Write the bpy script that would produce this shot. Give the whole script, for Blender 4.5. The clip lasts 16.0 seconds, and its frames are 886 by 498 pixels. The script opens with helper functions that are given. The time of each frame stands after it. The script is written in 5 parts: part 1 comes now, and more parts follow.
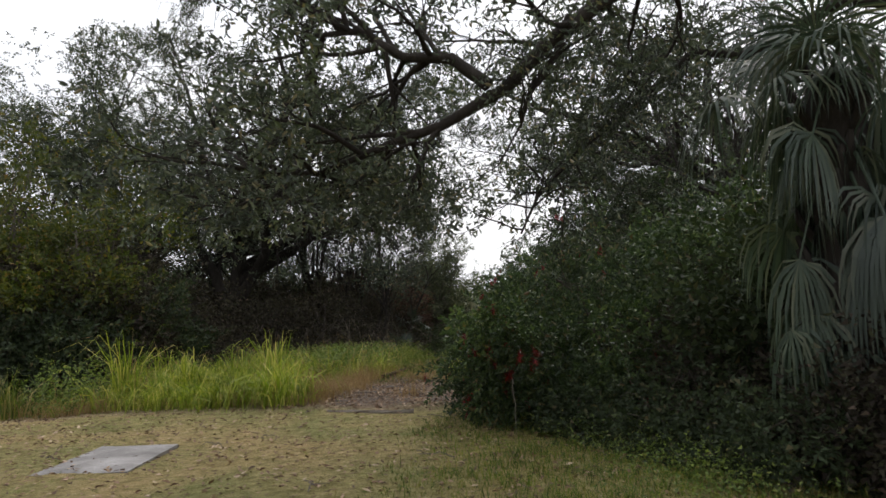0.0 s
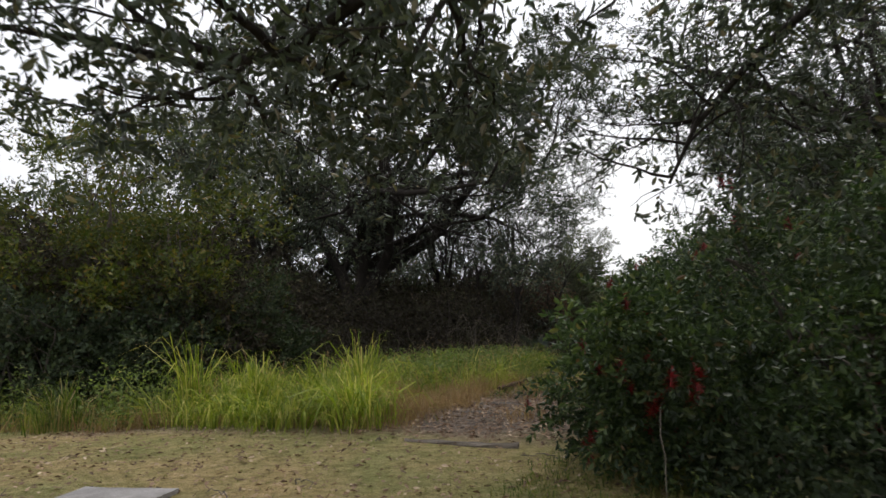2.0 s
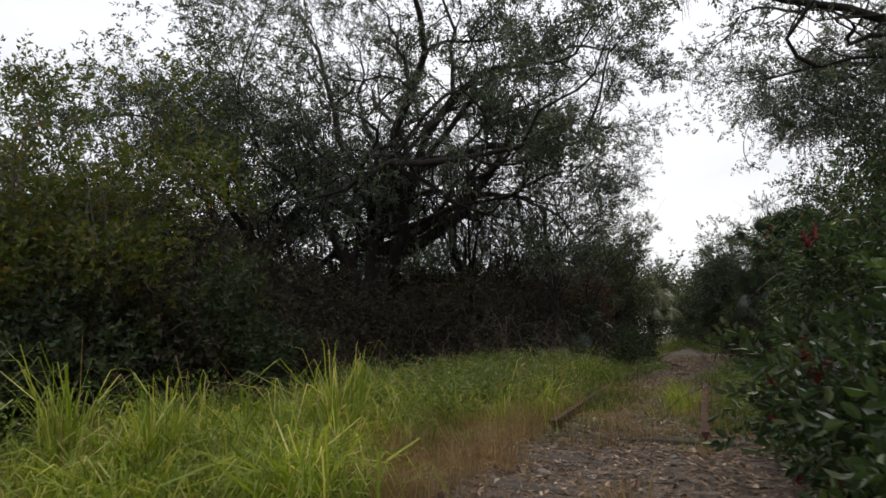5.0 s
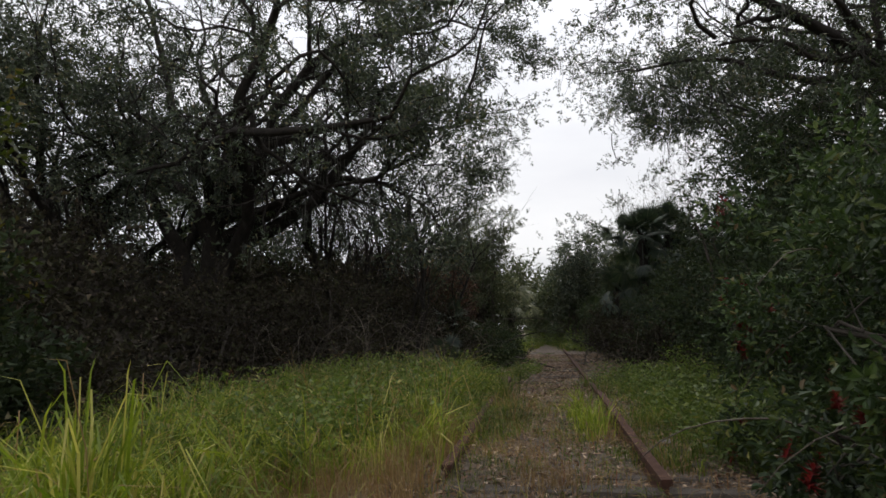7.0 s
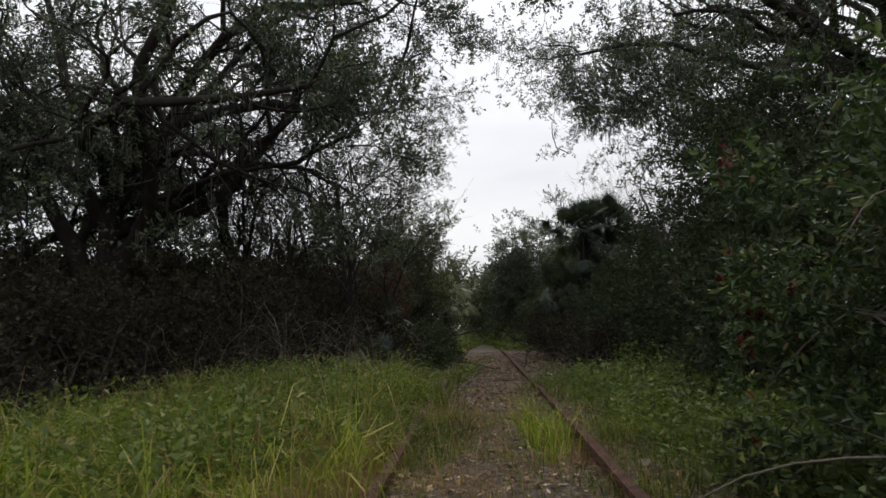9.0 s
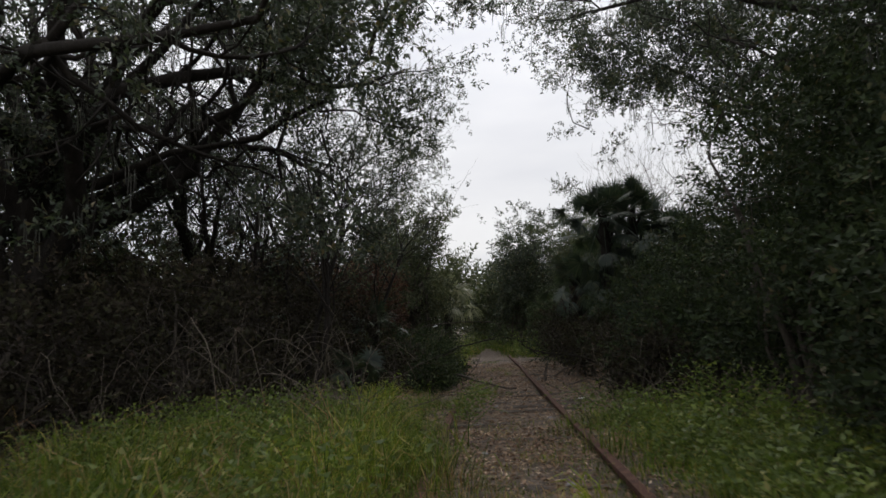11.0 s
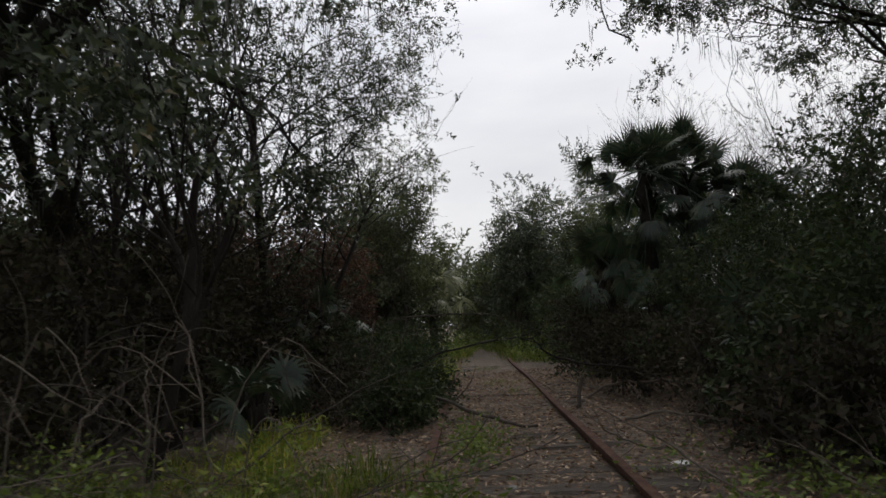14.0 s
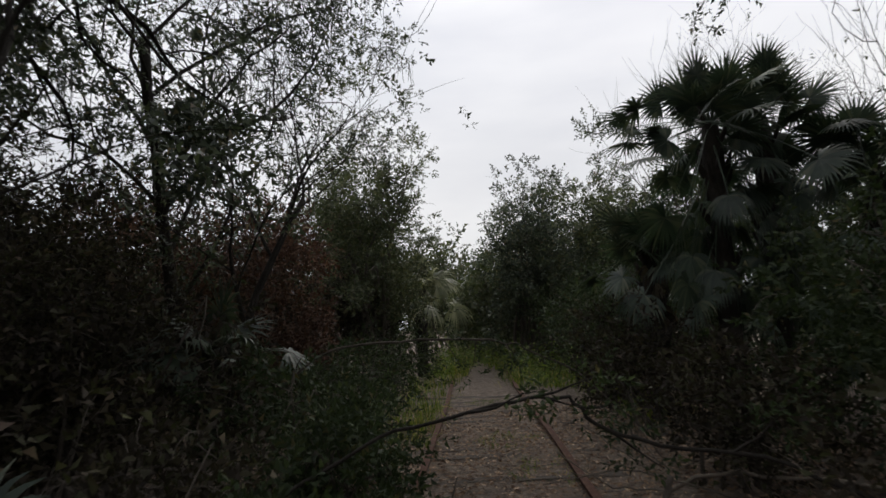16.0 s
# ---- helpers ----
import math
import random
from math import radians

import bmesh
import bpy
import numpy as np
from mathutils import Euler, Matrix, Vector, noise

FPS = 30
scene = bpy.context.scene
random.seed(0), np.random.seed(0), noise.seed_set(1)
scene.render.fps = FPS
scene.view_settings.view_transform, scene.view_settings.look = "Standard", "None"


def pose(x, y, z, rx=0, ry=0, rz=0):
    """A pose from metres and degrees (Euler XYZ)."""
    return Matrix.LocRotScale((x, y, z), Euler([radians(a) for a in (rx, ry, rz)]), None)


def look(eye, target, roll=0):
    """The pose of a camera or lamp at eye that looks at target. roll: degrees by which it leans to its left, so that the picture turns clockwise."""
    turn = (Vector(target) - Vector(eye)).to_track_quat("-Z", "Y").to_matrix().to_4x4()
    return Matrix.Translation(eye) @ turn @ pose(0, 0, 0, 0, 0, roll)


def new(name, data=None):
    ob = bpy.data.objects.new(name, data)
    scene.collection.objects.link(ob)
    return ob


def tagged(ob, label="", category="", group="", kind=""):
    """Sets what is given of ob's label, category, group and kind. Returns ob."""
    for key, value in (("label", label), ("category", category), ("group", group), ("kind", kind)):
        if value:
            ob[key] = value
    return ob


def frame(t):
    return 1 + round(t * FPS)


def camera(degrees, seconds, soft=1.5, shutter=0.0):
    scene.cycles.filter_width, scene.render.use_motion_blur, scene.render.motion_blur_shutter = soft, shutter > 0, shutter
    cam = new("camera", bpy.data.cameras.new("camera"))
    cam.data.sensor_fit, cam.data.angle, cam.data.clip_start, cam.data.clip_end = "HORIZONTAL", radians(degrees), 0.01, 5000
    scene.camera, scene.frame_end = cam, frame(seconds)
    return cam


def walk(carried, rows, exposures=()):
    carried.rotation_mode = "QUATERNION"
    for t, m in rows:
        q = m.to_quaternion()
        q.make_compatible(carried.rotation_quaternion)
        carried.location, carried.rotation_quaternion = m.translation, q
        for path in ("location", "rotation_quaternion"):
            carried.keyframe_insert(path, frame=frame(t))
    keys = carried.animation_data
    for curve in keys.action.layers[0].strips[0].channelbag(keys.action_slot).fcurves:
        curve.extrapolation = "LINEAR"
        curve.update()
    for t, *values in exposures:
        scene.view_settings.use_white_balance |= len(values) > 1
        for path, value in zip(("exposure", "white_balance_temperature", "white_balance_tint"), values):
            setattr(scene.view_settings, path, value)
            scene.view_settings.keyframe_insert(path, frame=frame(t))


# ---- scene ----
cam = camera(67.9, 16.0, 1.6, 0.35)

# t, eye, target, roll: a hand-held camera from the lawn on to the old track
PATH = [
    (0, (1.892, -6.027, 0.658), (1.663, -4.058, 0.926), -1.2),
    (0.5, (2.001, -5.498, 0.620), (1.701, -3.541, 0.901), -1.4),
    (1, (1.975, -4.936, 0.655), (1.558, -3.000, 0.933), -1.1),
    (1.5, (1.962, -4.327, 0.678), (1.439, -2.417, 0.954), -0.7),
    (2, (1.907, -3.745, 0.686), (1.252, -1.876, 0.967), -0.7),
    (2.5, (1.838, -3.128, 0.686), (1.132, -1.278, 0.970), -0.8),
    (3, (1.698, -2.548, 0.694), (0.981, -0.702, 0.977), -0.7),
    (3.2, (1.621, -2.317, 0.694), (0.902, -0.473, 0.978), -0.7),
    (5.3, (0.681, -0.264, 0.933), (-0.038, 1.585, 1.187), -0.7),
    (5.5, (0.625, -0.041, 0.956), (-0.066, 1.819, 1.207), -0.6),
    (6, (0.356, 0.574, 0.972), (-0.082, 2.510, 1.218), -0.9),
    (6.5, (0.202, 1.143, 0.999), (-0.120, 3.102, 1.241), -1.1),
    (7, (0.022, 1.489, 0.968), (-0.278, 3.451, 1.213), -1.4),
    (7.5, (-0.063, 1.792, 0.916), (-0.307, 3.761, 1.162), -1.6),
    (8, (-0.092, 2.146, 0.907), (-0.229, 4.126, 1.150), -1.8),
    (8.5, (-0.090, 2.544, 0.904), (-0.205, 4.526, 1.147), -2.0),
    (9, (-0.082, 2.960, 0.919), (-0.187, 4.943, 1.161), -2.1),
    (9.2, (-0.083, 3.143, 0.922), (-0.184, 5.126, 1.163), -2.2),
    (11.3, (-0.357, 6.605, 1.207), (-0.459, 8.588, 1.446), -3.2),
    (11.5, (-0.475, 7.067, 1.230), (-0.565, 9.051, 1.464), -2.9),
    (12, (-0.518, 8.174, 1.227), (-0.604, 10.159, 1.460), -2.8),
    (12.5, (-0.494, 9.190, 1.229), (-0.577, 11.174, 1.462), -2.6),
    (13, (-0.458, 9.986, 1.264), (-0.540, 11.971, 1.497), -2.6),
    (13.5, (-0.408, 10.663, 1.209), (-0.488, 12.648, 1.442), -2.6),
    (14, (-0.328, 11.333, 1.104), (-0.404, 13.318, 1.334), -2.8),
    (14.5, (-0.179, 12.292, 0.964), (-0.257, 14.278, 1.194), -2.8),
    (15, (-0.096, 13.329, 0.989), (-0.171, 15.315, 1.216), -2.7),
    (15.5, (-0.083, 14.499, 1.304), (-0.159, 16.485, 1.531), -2.7),
    (16, (-0.178, 15.679, 1.430), (-0.253, 17.664, 1.663), -3.1),
]
EXPO = [(0.0, 0.35), (2.0, 0.32), (3.2, 0.30), (5.5, 0.1), (9.0, 0.02), (12.0, -0.14), (16.0, -0.17)]
walk(cam, [(t, look(eye, target, roll)) for t, eye, target, roll in PATH], EXPO)

# ---- world and light: a bright overcast sky ----
SUN_EL, SUN_AZ = radians(48), radians(20)
world = bpy.data.worlds.new("overcast_sky")
scene.world = world
world.use_nodes = True
wt = world.node_tree
wt.nodes.clear()
w_out = wt.nodes.new("ShaderNodeOutputWorld")
w_bg = wt.nodes.new("ShaderNodeBackground")
w_sky = wt.nodes.new("ShaderNodeTexSky")
w_sky.sky_type, w_sky.sun_disc = "NISHITA", False
w_sky.sun_elevation, w_sky.sun_rotation = SUN_EL, SUN_AZ
w_sky.air_density, w_sky.dust_density = 1.0, 4.0
w_co = wt.nodes.new("ShaderNodeTexCoord")
w_map = wt.nodes.new("ShaderNodeMapping")
w_map.inputs["Scale"].default_value = (1.0, 1.0, 3.5)
w_noise = wt.nodes.new("ShaderNodeTexNoise")
w_noise.inputs["Scale"].default_value = 1.6
w_noise.inputs["Detail"].default_value = 5.0
w_ramp = wt.nodes.new("ShaderNodeValToRGB")
w_ramp.color_ramp.elements[0].position, w_ramp.color_ramp.elements[0].color = 0.3, (9.3, 9.6, 10.6, 1)
w_ramp.color_ramp.elements[1].position, w_ramp.color_ramp.elements[1].color = 0.7, (14.0, 14.0, 14.3, 1)
w_mix = wt.nodes.new("ShaderNodeMixRGB")
w_mix.inputs["Fac"].default_value = 0.9
wt.links.new(w_co.outputs["Generated"], w_map.inputs["Vector"])
wt.links.new(w_map.outputs["Vector"], w_noise.inputs["Vector"])
wt.links.new(w_noise.outputs["Fac"], w_ramp.inputs["Fac"])
wt.links.new(w_sky.outputs["Color"], w_mix.inputs["Color1"])
wt.links.new(w_ramp.outputs["Color"], w_mix.inputs["Color2"])
# an overcast sky is brightest overhead
w_sep = wt.nodes.new("ShaderNodeSeparateXYZ")
wt.links.new(w_co.outputs["Generated"], w_sep.inputs[0])
w_rise = wt.nodes.new("ShaderNodeValToRGB")
for e, (p, v) in zip([w_rise.color_ramp.elements[0], w_rise.color_ramp.elements[1], w_rise.color_ramp.elements.new(0.25), w_rise.color_ramp.elements.new(0.5)],
                     ((0.0, 0.62), (1.0, 1.6), (0.25, 0.72), (0.5, 0.9))):
    e.position, e.color = p, (v, v, v, 1)
wt.links.new(w_sep.outputs["Z"], w_rise.inputs["Fac"])
w_mul = wt.nodes.new("ShaderNodeMixRGB")
w_mul.blend_type = "MULTIPLY"
w_mul.inputs["Fac"].default_value = 1.0
wt.links.new(w_mix.outputs["Color"], w_mul.inputs["Color1"])
wt.links.new(w_rise.outputs["Color"], w_mul.inputs["Color2"])
wt.links.new(w_mul.outputs["Color"], w_bg.inputs["Color"])
w_bg.inputs["Strength"].default_value = 0.104
wt.links.new(w_bg.outputs["Background"], w_out.inputs["Surface"])

sun_data = bpy.data.lights.new("sun", "SUN")
sun_data.energy, sun_data.angle, sun_data.color = 0.8, radians(25), (1.0, 0.96, 0.9)
sun = new("sun", sun_data)
sun.matrix_world = look((0, 0, 30), (-30 * math.sin(SUN_AZ) / math.tan(SUN_EL), -30 * math.cos(SUN_AZ) / math.tan(SUN_EL), 0))

# ---- materials ----
def node_mat(name):
    m = bpy.data.materials.new(name)
    m.use_nodes = True
    t = m.node_tree
    t.nodes.clear()
    return m, t, t.nodes.new("ShaderNodeOutputMaterial")


def ramp_node(t, stops):
    r = t.nodes.new("ShaderNodeValToRGB")
    while len(r.color_ramp.elements) < len(stops):
        r.color_ramp.elements.new(0.5)
    for e, (p, c) in zip(r.color_ramp.elements, stops):
        e.position, e.color = p, (*c, 1)
    return r


def noise_node(t, scale, detail=4.0, rough=0.6, coord="Object"):
    co = t.nodes.new("ShaderNodeTexCoord")
    n = t.nodes.new("ShaderNodeTexNoise")
    n.inputs["Scale"].default_value, n.inputs["Detail"].default_value, n.inputs["Roughness"].default_value = scale, detail, rough
    t.links.new(co.outputs[coord], n.inputs["Vector"])
    return n


def mix_rgb(t, a, b, fac, blend="MIX"):
    m = t.nodes.new("ShaderNodeMixRGB")
    m.blend_type = blend
    for key, v in (("Color1", a), ("Color2", b), ("Fac", fac)):
        if hasattr(v, "is_linked"):
            t.links.new(v, m.inputs[key])
        else:
            m.inputs[key].default_value = (*v, 1) if isinstance(v, tuple) else v
    return m.outputs["Color"]


def leaf_mat(name, stops, gloss=0.45, through_light=0.35, tint=(0.55, 0.7, 0.15), patch=0.7, shine=0.3):
    """A leaf: colour by leaf, uneven tone and clump light and shade put in by noise, waxy gloss, some light passing
    through.
    """
    m, t, out = node_mat(name)
    g = t.nodes.new("ShaderNodeNewGeometry")
    r = ramp_node(t, stops)
    t.links.new(g.outputs["Random Per Island"], r.inputs["Fac"])
    # patch noise: tone variation, plus bright tops and shaded gaps put into the colour
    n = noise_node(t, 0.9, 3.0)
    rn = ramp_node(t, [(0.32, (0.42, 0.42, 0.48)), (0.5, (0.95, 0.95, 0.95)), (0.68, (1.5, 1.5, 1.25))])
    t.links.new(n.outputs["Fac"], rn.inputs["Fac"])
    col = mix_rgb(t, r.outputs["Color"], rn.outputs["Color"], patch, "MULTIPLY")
    p = t.nodes.new("ShaderNodeBsdfPrincipled")
    t.links.new(col, p.inputs["Base Color"])
    p.inputs["Roughness"].default_value = gloss
    p.inputs["Specular IOR Level"].default_value = shine
    tr = t.nodes.new("ShaderNodeBsdfTranslucent")
    t.links.new(mix_rgb(t, col, (2 * tint[0], 2 * tint[1], 2 * tint[2]), 0.5, "MULTIPLY"), tr.inputs["Color"])
    mx = t.nodes.new("ShaderNodeMixShader")
    mx.inputs["Fac"].default_value = through_light
    t.links.new(p.outputs[0], mx.inputs[1])
    t.links.new(tr.outputs[0], mx.inputs[2])
    t.links.new(mx.outputs[0], out.inputs["Surface"])
    return m


def rough_mat(name, stops, scale=6.0, fine=60.0, bump=0.4, rough=0.9, stretch=(1, 1, 1), metal=0.0, depth=0.02):
    """Bark, timber, rust, concrete: colour noise at two scales with relief."""
    m, t, out = node_mat(name)
    co = t.nodes.new("ShaderNodeTexCoord")
    mp = t.nodes.new("ShaderNodeMapping")
    mp.inputs["Scale"].default_value = stretch
    t.links.new(co.outputs["Object"], mp.inputs["Vector"])
    na, nb = t.nodes.new("ShaderNodeTexNoise"), t.nodes.new("ShaderNodeTexNoise")
    for n, s in ((na, scale), (nb, fine)):
        n.inputs["Scale"].default_value, n.inputs["Detail"].default_value, n.inputs["Roughness"].default_value = s, 6.0, 0.65
        t.links.new(mp.outputs["Vector"], n.inputs["Vector"])
    r = ramp_node(t, stops)
    t.links.new(na.outputs["Fac"], r.inputs["Fac"])
    rb = ramp_node(t, [(0.3, (0.6, 0.6, 0.6)), (0.7, (1.2, 1.2, 1.2))])
    t.links.new(nb.outputs["Fac"], rb.inputs["Fac"])
    col = mix_rgb(t, r.outputs["Color"], rb.outputs["Color"], 0.8, "MULTIPLY")
    p = t.nodes.new("ShaderNodeBsdfPrincipled")
    t.links.new(col, p.inputs["Base Color"])
    p.inputs["Roughness"].default_value, p.inputs["Metallic"].default_value = rough, metal
    p.inputs["Specular IOR Level"].default_value = 0.25
    b = t.nodes.new("ShaderNodeBump")
    b.inputs["Strength"].default_value, b.inputs["Distance"].default_value = bump, depth
    t.links.new(nb.outputs["Fac"], b.inputs["Height"])
    t.links.new(b.outputs["Normal"], p.inputs["Normal"])
    t.links.new(p.outputs[0], out.inputs["Surface"])
    return m


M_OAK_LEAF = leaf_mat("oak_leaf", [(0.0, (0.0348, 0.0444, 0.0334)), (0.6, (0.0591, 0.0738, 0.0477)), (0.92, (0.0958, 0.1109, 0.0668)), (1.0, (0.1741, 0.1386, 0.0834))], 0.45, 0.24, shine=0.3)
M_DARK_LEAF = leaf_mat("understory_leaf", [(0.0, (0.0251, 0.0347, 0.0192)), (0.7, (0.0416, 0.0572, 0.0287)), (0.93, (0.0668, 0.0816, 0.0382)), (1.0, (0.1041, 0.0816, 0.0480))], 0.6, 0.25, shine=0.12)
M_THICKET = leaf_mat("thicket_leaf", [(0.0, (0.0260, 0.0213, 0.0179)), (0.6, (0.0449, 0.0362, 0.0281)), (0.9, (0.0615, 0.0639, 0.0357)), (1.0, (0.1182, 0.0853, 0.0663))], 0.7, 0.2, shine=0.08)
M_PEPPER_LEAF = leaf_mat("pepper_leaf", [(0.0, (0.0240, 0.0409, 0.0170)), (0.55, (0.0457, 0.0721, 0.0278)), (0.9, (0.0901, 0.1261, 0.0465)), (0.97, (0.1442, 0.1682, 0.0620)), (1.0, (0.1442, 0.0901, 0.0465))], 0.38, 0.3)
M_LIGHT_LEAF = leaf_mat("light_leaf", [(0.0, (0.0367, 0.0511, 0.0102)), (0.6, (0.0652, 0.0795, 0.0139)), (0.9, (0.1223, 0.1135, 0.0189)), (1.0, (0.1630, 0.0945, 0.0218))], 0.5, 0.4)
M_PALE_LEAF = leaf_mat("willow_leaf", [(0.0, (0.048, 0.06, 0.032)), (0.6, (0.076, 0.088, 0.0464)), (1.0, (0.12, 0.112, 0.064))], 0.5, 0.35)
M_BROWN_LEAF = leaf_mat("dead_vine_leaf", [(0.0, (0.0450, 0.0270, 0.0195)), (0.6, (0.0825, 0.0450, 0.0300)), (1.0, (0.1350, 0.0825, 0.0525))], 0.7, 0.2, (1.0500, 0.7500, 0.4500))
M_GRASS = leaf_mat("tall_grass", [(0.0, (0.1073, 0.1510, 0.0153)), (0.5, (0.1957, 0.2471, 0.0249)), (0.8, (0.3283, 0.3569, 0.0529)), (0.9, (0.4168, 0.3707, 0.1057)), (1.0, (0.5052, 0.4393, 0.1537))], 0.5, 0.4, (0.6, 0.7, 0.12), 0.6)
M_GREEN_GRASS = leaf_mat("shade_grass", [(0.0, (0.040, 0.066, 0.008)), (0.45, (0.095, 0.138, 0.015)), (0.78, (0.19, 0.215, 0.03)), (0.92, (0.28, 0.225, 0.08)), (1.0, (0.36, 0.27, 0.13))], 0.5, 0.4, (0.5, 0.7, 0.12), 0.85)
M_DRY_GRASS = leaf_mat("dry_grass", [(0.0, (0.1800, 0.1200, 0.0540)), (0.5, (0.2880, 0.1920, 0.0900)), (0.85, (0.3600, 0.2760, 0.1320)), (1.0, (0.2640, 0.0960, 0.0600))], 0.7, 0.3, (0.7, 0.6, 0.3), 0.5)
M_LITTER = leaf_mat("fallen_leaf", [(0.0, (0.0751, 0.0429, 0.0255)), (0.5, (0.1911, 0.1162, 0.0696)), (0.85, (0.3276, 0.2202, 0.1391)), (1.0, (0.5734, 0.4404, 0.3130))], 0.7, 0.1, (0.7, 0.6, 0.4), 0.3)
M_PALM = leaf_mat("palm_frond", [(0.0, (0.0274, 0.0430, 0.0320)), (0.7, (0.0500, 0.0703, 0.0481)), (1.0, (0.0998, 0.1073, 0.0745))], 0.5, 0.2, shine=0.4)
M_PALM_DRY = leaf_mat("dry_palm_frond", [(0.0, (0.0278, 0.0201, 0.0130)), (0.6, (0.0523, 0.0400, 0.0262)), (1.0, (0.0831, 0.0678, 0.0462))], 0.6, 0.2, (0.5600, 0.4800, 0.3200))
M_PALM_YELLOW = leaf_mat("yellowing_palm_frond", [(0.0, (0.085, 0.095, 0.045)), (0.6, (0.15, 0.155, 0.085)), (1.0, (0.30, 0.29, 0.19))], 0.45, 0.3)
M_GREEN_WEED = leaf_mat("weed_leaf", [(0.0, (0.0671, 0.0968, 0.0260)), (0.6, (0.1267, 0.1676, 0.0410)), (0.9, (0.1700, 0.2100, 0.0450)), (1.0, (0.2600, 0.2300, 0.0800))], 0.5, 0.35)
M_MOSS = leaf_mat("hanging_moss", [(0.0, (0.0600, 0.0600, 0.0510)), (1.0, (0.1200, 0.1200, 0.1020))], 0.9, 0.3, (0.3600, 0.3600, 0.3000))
M_BERRY = rough_mat("red_berry", [(0.3, (0.1282, 0.0049, 0.0056)), (0.7, (0.2097, 0.0122, 0.0094))], 8, 40, 0.1, 0.4)
M_BARK = rough_mat("oak_bark", [(0.25, (0.014, 0.011, 0.009)), (0.55, (0.030, 0.025, 0.021)), (0.8, (0.065, 0.057, 0.050))], 5, 45, 0.8, 0.95, (1, 1, 0.35))
M_TWIG = rough_mat("grey_twig", [(0.25, (0.045, 0.036, 0.029)), (0.75, (0.115, 0.098, 0.082))], 6, 50, 0.4, 0.9)
M_DEADWOOD = rough_mat("bleached_deadwood", [(0.25, (0.075, 0.060, 0.048)), (0.75, (0.20, 0.17, 0.135))], 4, 50, 0.5, 0.9)
M_RUST = rough_mat("rusty_steel", [(0.2, (0.0348, 0.0196, 0.0153)), (0.5, (0.0793, 0.0390, 0.0268)), (0.8, (0.1587, 0.0838, 0.0575))], 9, 120, 0.5, 0.95, depth=0.004)
M_TIE = rough_mat("weathered_timber", [(0.25, (0.055, 0.045, 0.038)), (0.7, (0.14, 0.12, 0.10))], 6, 60, 0.9, 0.95, (0.25, 2, 2))
M_CONCRETE = rough_mat("old_concrete", [(0.3, (0.13, 0.12, 0.115)), (0.5, (0.24, 0.225, 0.215)), (0.65, (0.36, 0.34, 0.33))], 1.7, 80, 0.4, 0.9, depth=0.006)


def ground_material():
    """Soil with mown grass, ballast along the track and leaf mould under the trees."""
    m, t, out = node_mat("ground_surface")
    co = t.nodes.new("ShaderNodeTexCoord")
    sep = t.nodes.new("ShaderNodeSeparateXYZ")
    t.links.new(co.outputs["Object"], sep.inputs[0])
    n1, n2, n3 = noise_node(t, 0.7, 5), noise_node(t, 9.0, 6, 0.7), noise_node(t, 55.0, 4, 0.7)
    lawn = ramp_node(t, [(0.3, (0.19, 0.165, 0.07)), (0.5, (0.36, 0.295, 0.145)), (0.7, (0.52, 0.41, 0.25))])
    t.links.new(n2.outputs["Fac"], lawn.inputs["Fac"])
    lawn2 = ramp_node(t, [(0.35, (0.72, 0.86, 0.62)), (0.65, (1.2, 1.08, 1.0))])
    t.links.new(n1.outputs["Fac"], lawn2.inputs["Fac"])
    lawn_c = mix_rgb(t, lawn.outputs["Color"], lawn2.outputs["Color"], 1.0, "MULTIPLY")
    mould = ramp_node(t, [(0.25, (0.068, 0.053, 0.043)), (0.5, (0.20, 0.160, 0.130)), (0.8, (0.46, 0.375, 0.305))])
    t.links.new(n2.outputs["Fac"], mould.inputs["Fac"])
    speck = ramp_node(t, [(0.35, (0.55, 0.55, 0.55)), (0.6, (1.0, 1.0, 1.0)), (0.75, (1.7, 1.65, 1.6))])
    t.links.new(n3.outputs["Fac"], speck.inputs["Fac"])
    # the mown lawn ends where the bank of the track begins
    edge = t.nodes.new("ShaderNodeMath")
    edge.operation = "MULTIPLY_ADD"
    edge.inputs[1].default_value, edge.inputs[2].default_value = 1.6, -0.8
    t.links.new(n1.outputs["Fac"], edge.inputs[0])
    add = t.nodes.new("ShaderNodeMath")
    t.links.new(sep.outputs["Y"], add.inputs[0])
    t.links.new(edge.outputs[0], add.inputs[1])
    mr = t.nodes.new("ShaderNodeMapRange")
    mr.inputs["From Min"].default_value, mr.inputs["From Max"].default_value = 2.0, 2.9
    t.links.new(add.outputs[0], mr.inputs["Value"])
    base = mix_rgb(t, lawn_c, mould.outputs["Color"], mr.outputs["Result"])
    col = mix_rgb(t, base, speck.outputs["Color"], 0.8, "MULTIPLY")
    p = t.nodes.new("ShaderNodeBsdfPrincipled")
    t.links.new(col, p.inputs["Base Color"])
    p.inputs["Roughness"].default_value = 0.95
    p.inputs["Specular IOR Level"].default_value = 0.15
    b = t.nodes.new("ShaderNodeBump")
    b.inputs["Strength"].default_value, b.inputs["Distance"].default_value = 1.0, 0.05
    t.links.new(n3.outputs["Fac"], b.inputs["Height"])
    t.links.new(b.outputs["Normal"], p.inputs["Normal"])
    t.links.new(p.outputs[0], out.inputs["Surface"])
    return m


M_GROUND = ground_material()

# ---- mesh helpers ----
rng = np.random.default_rng(7)


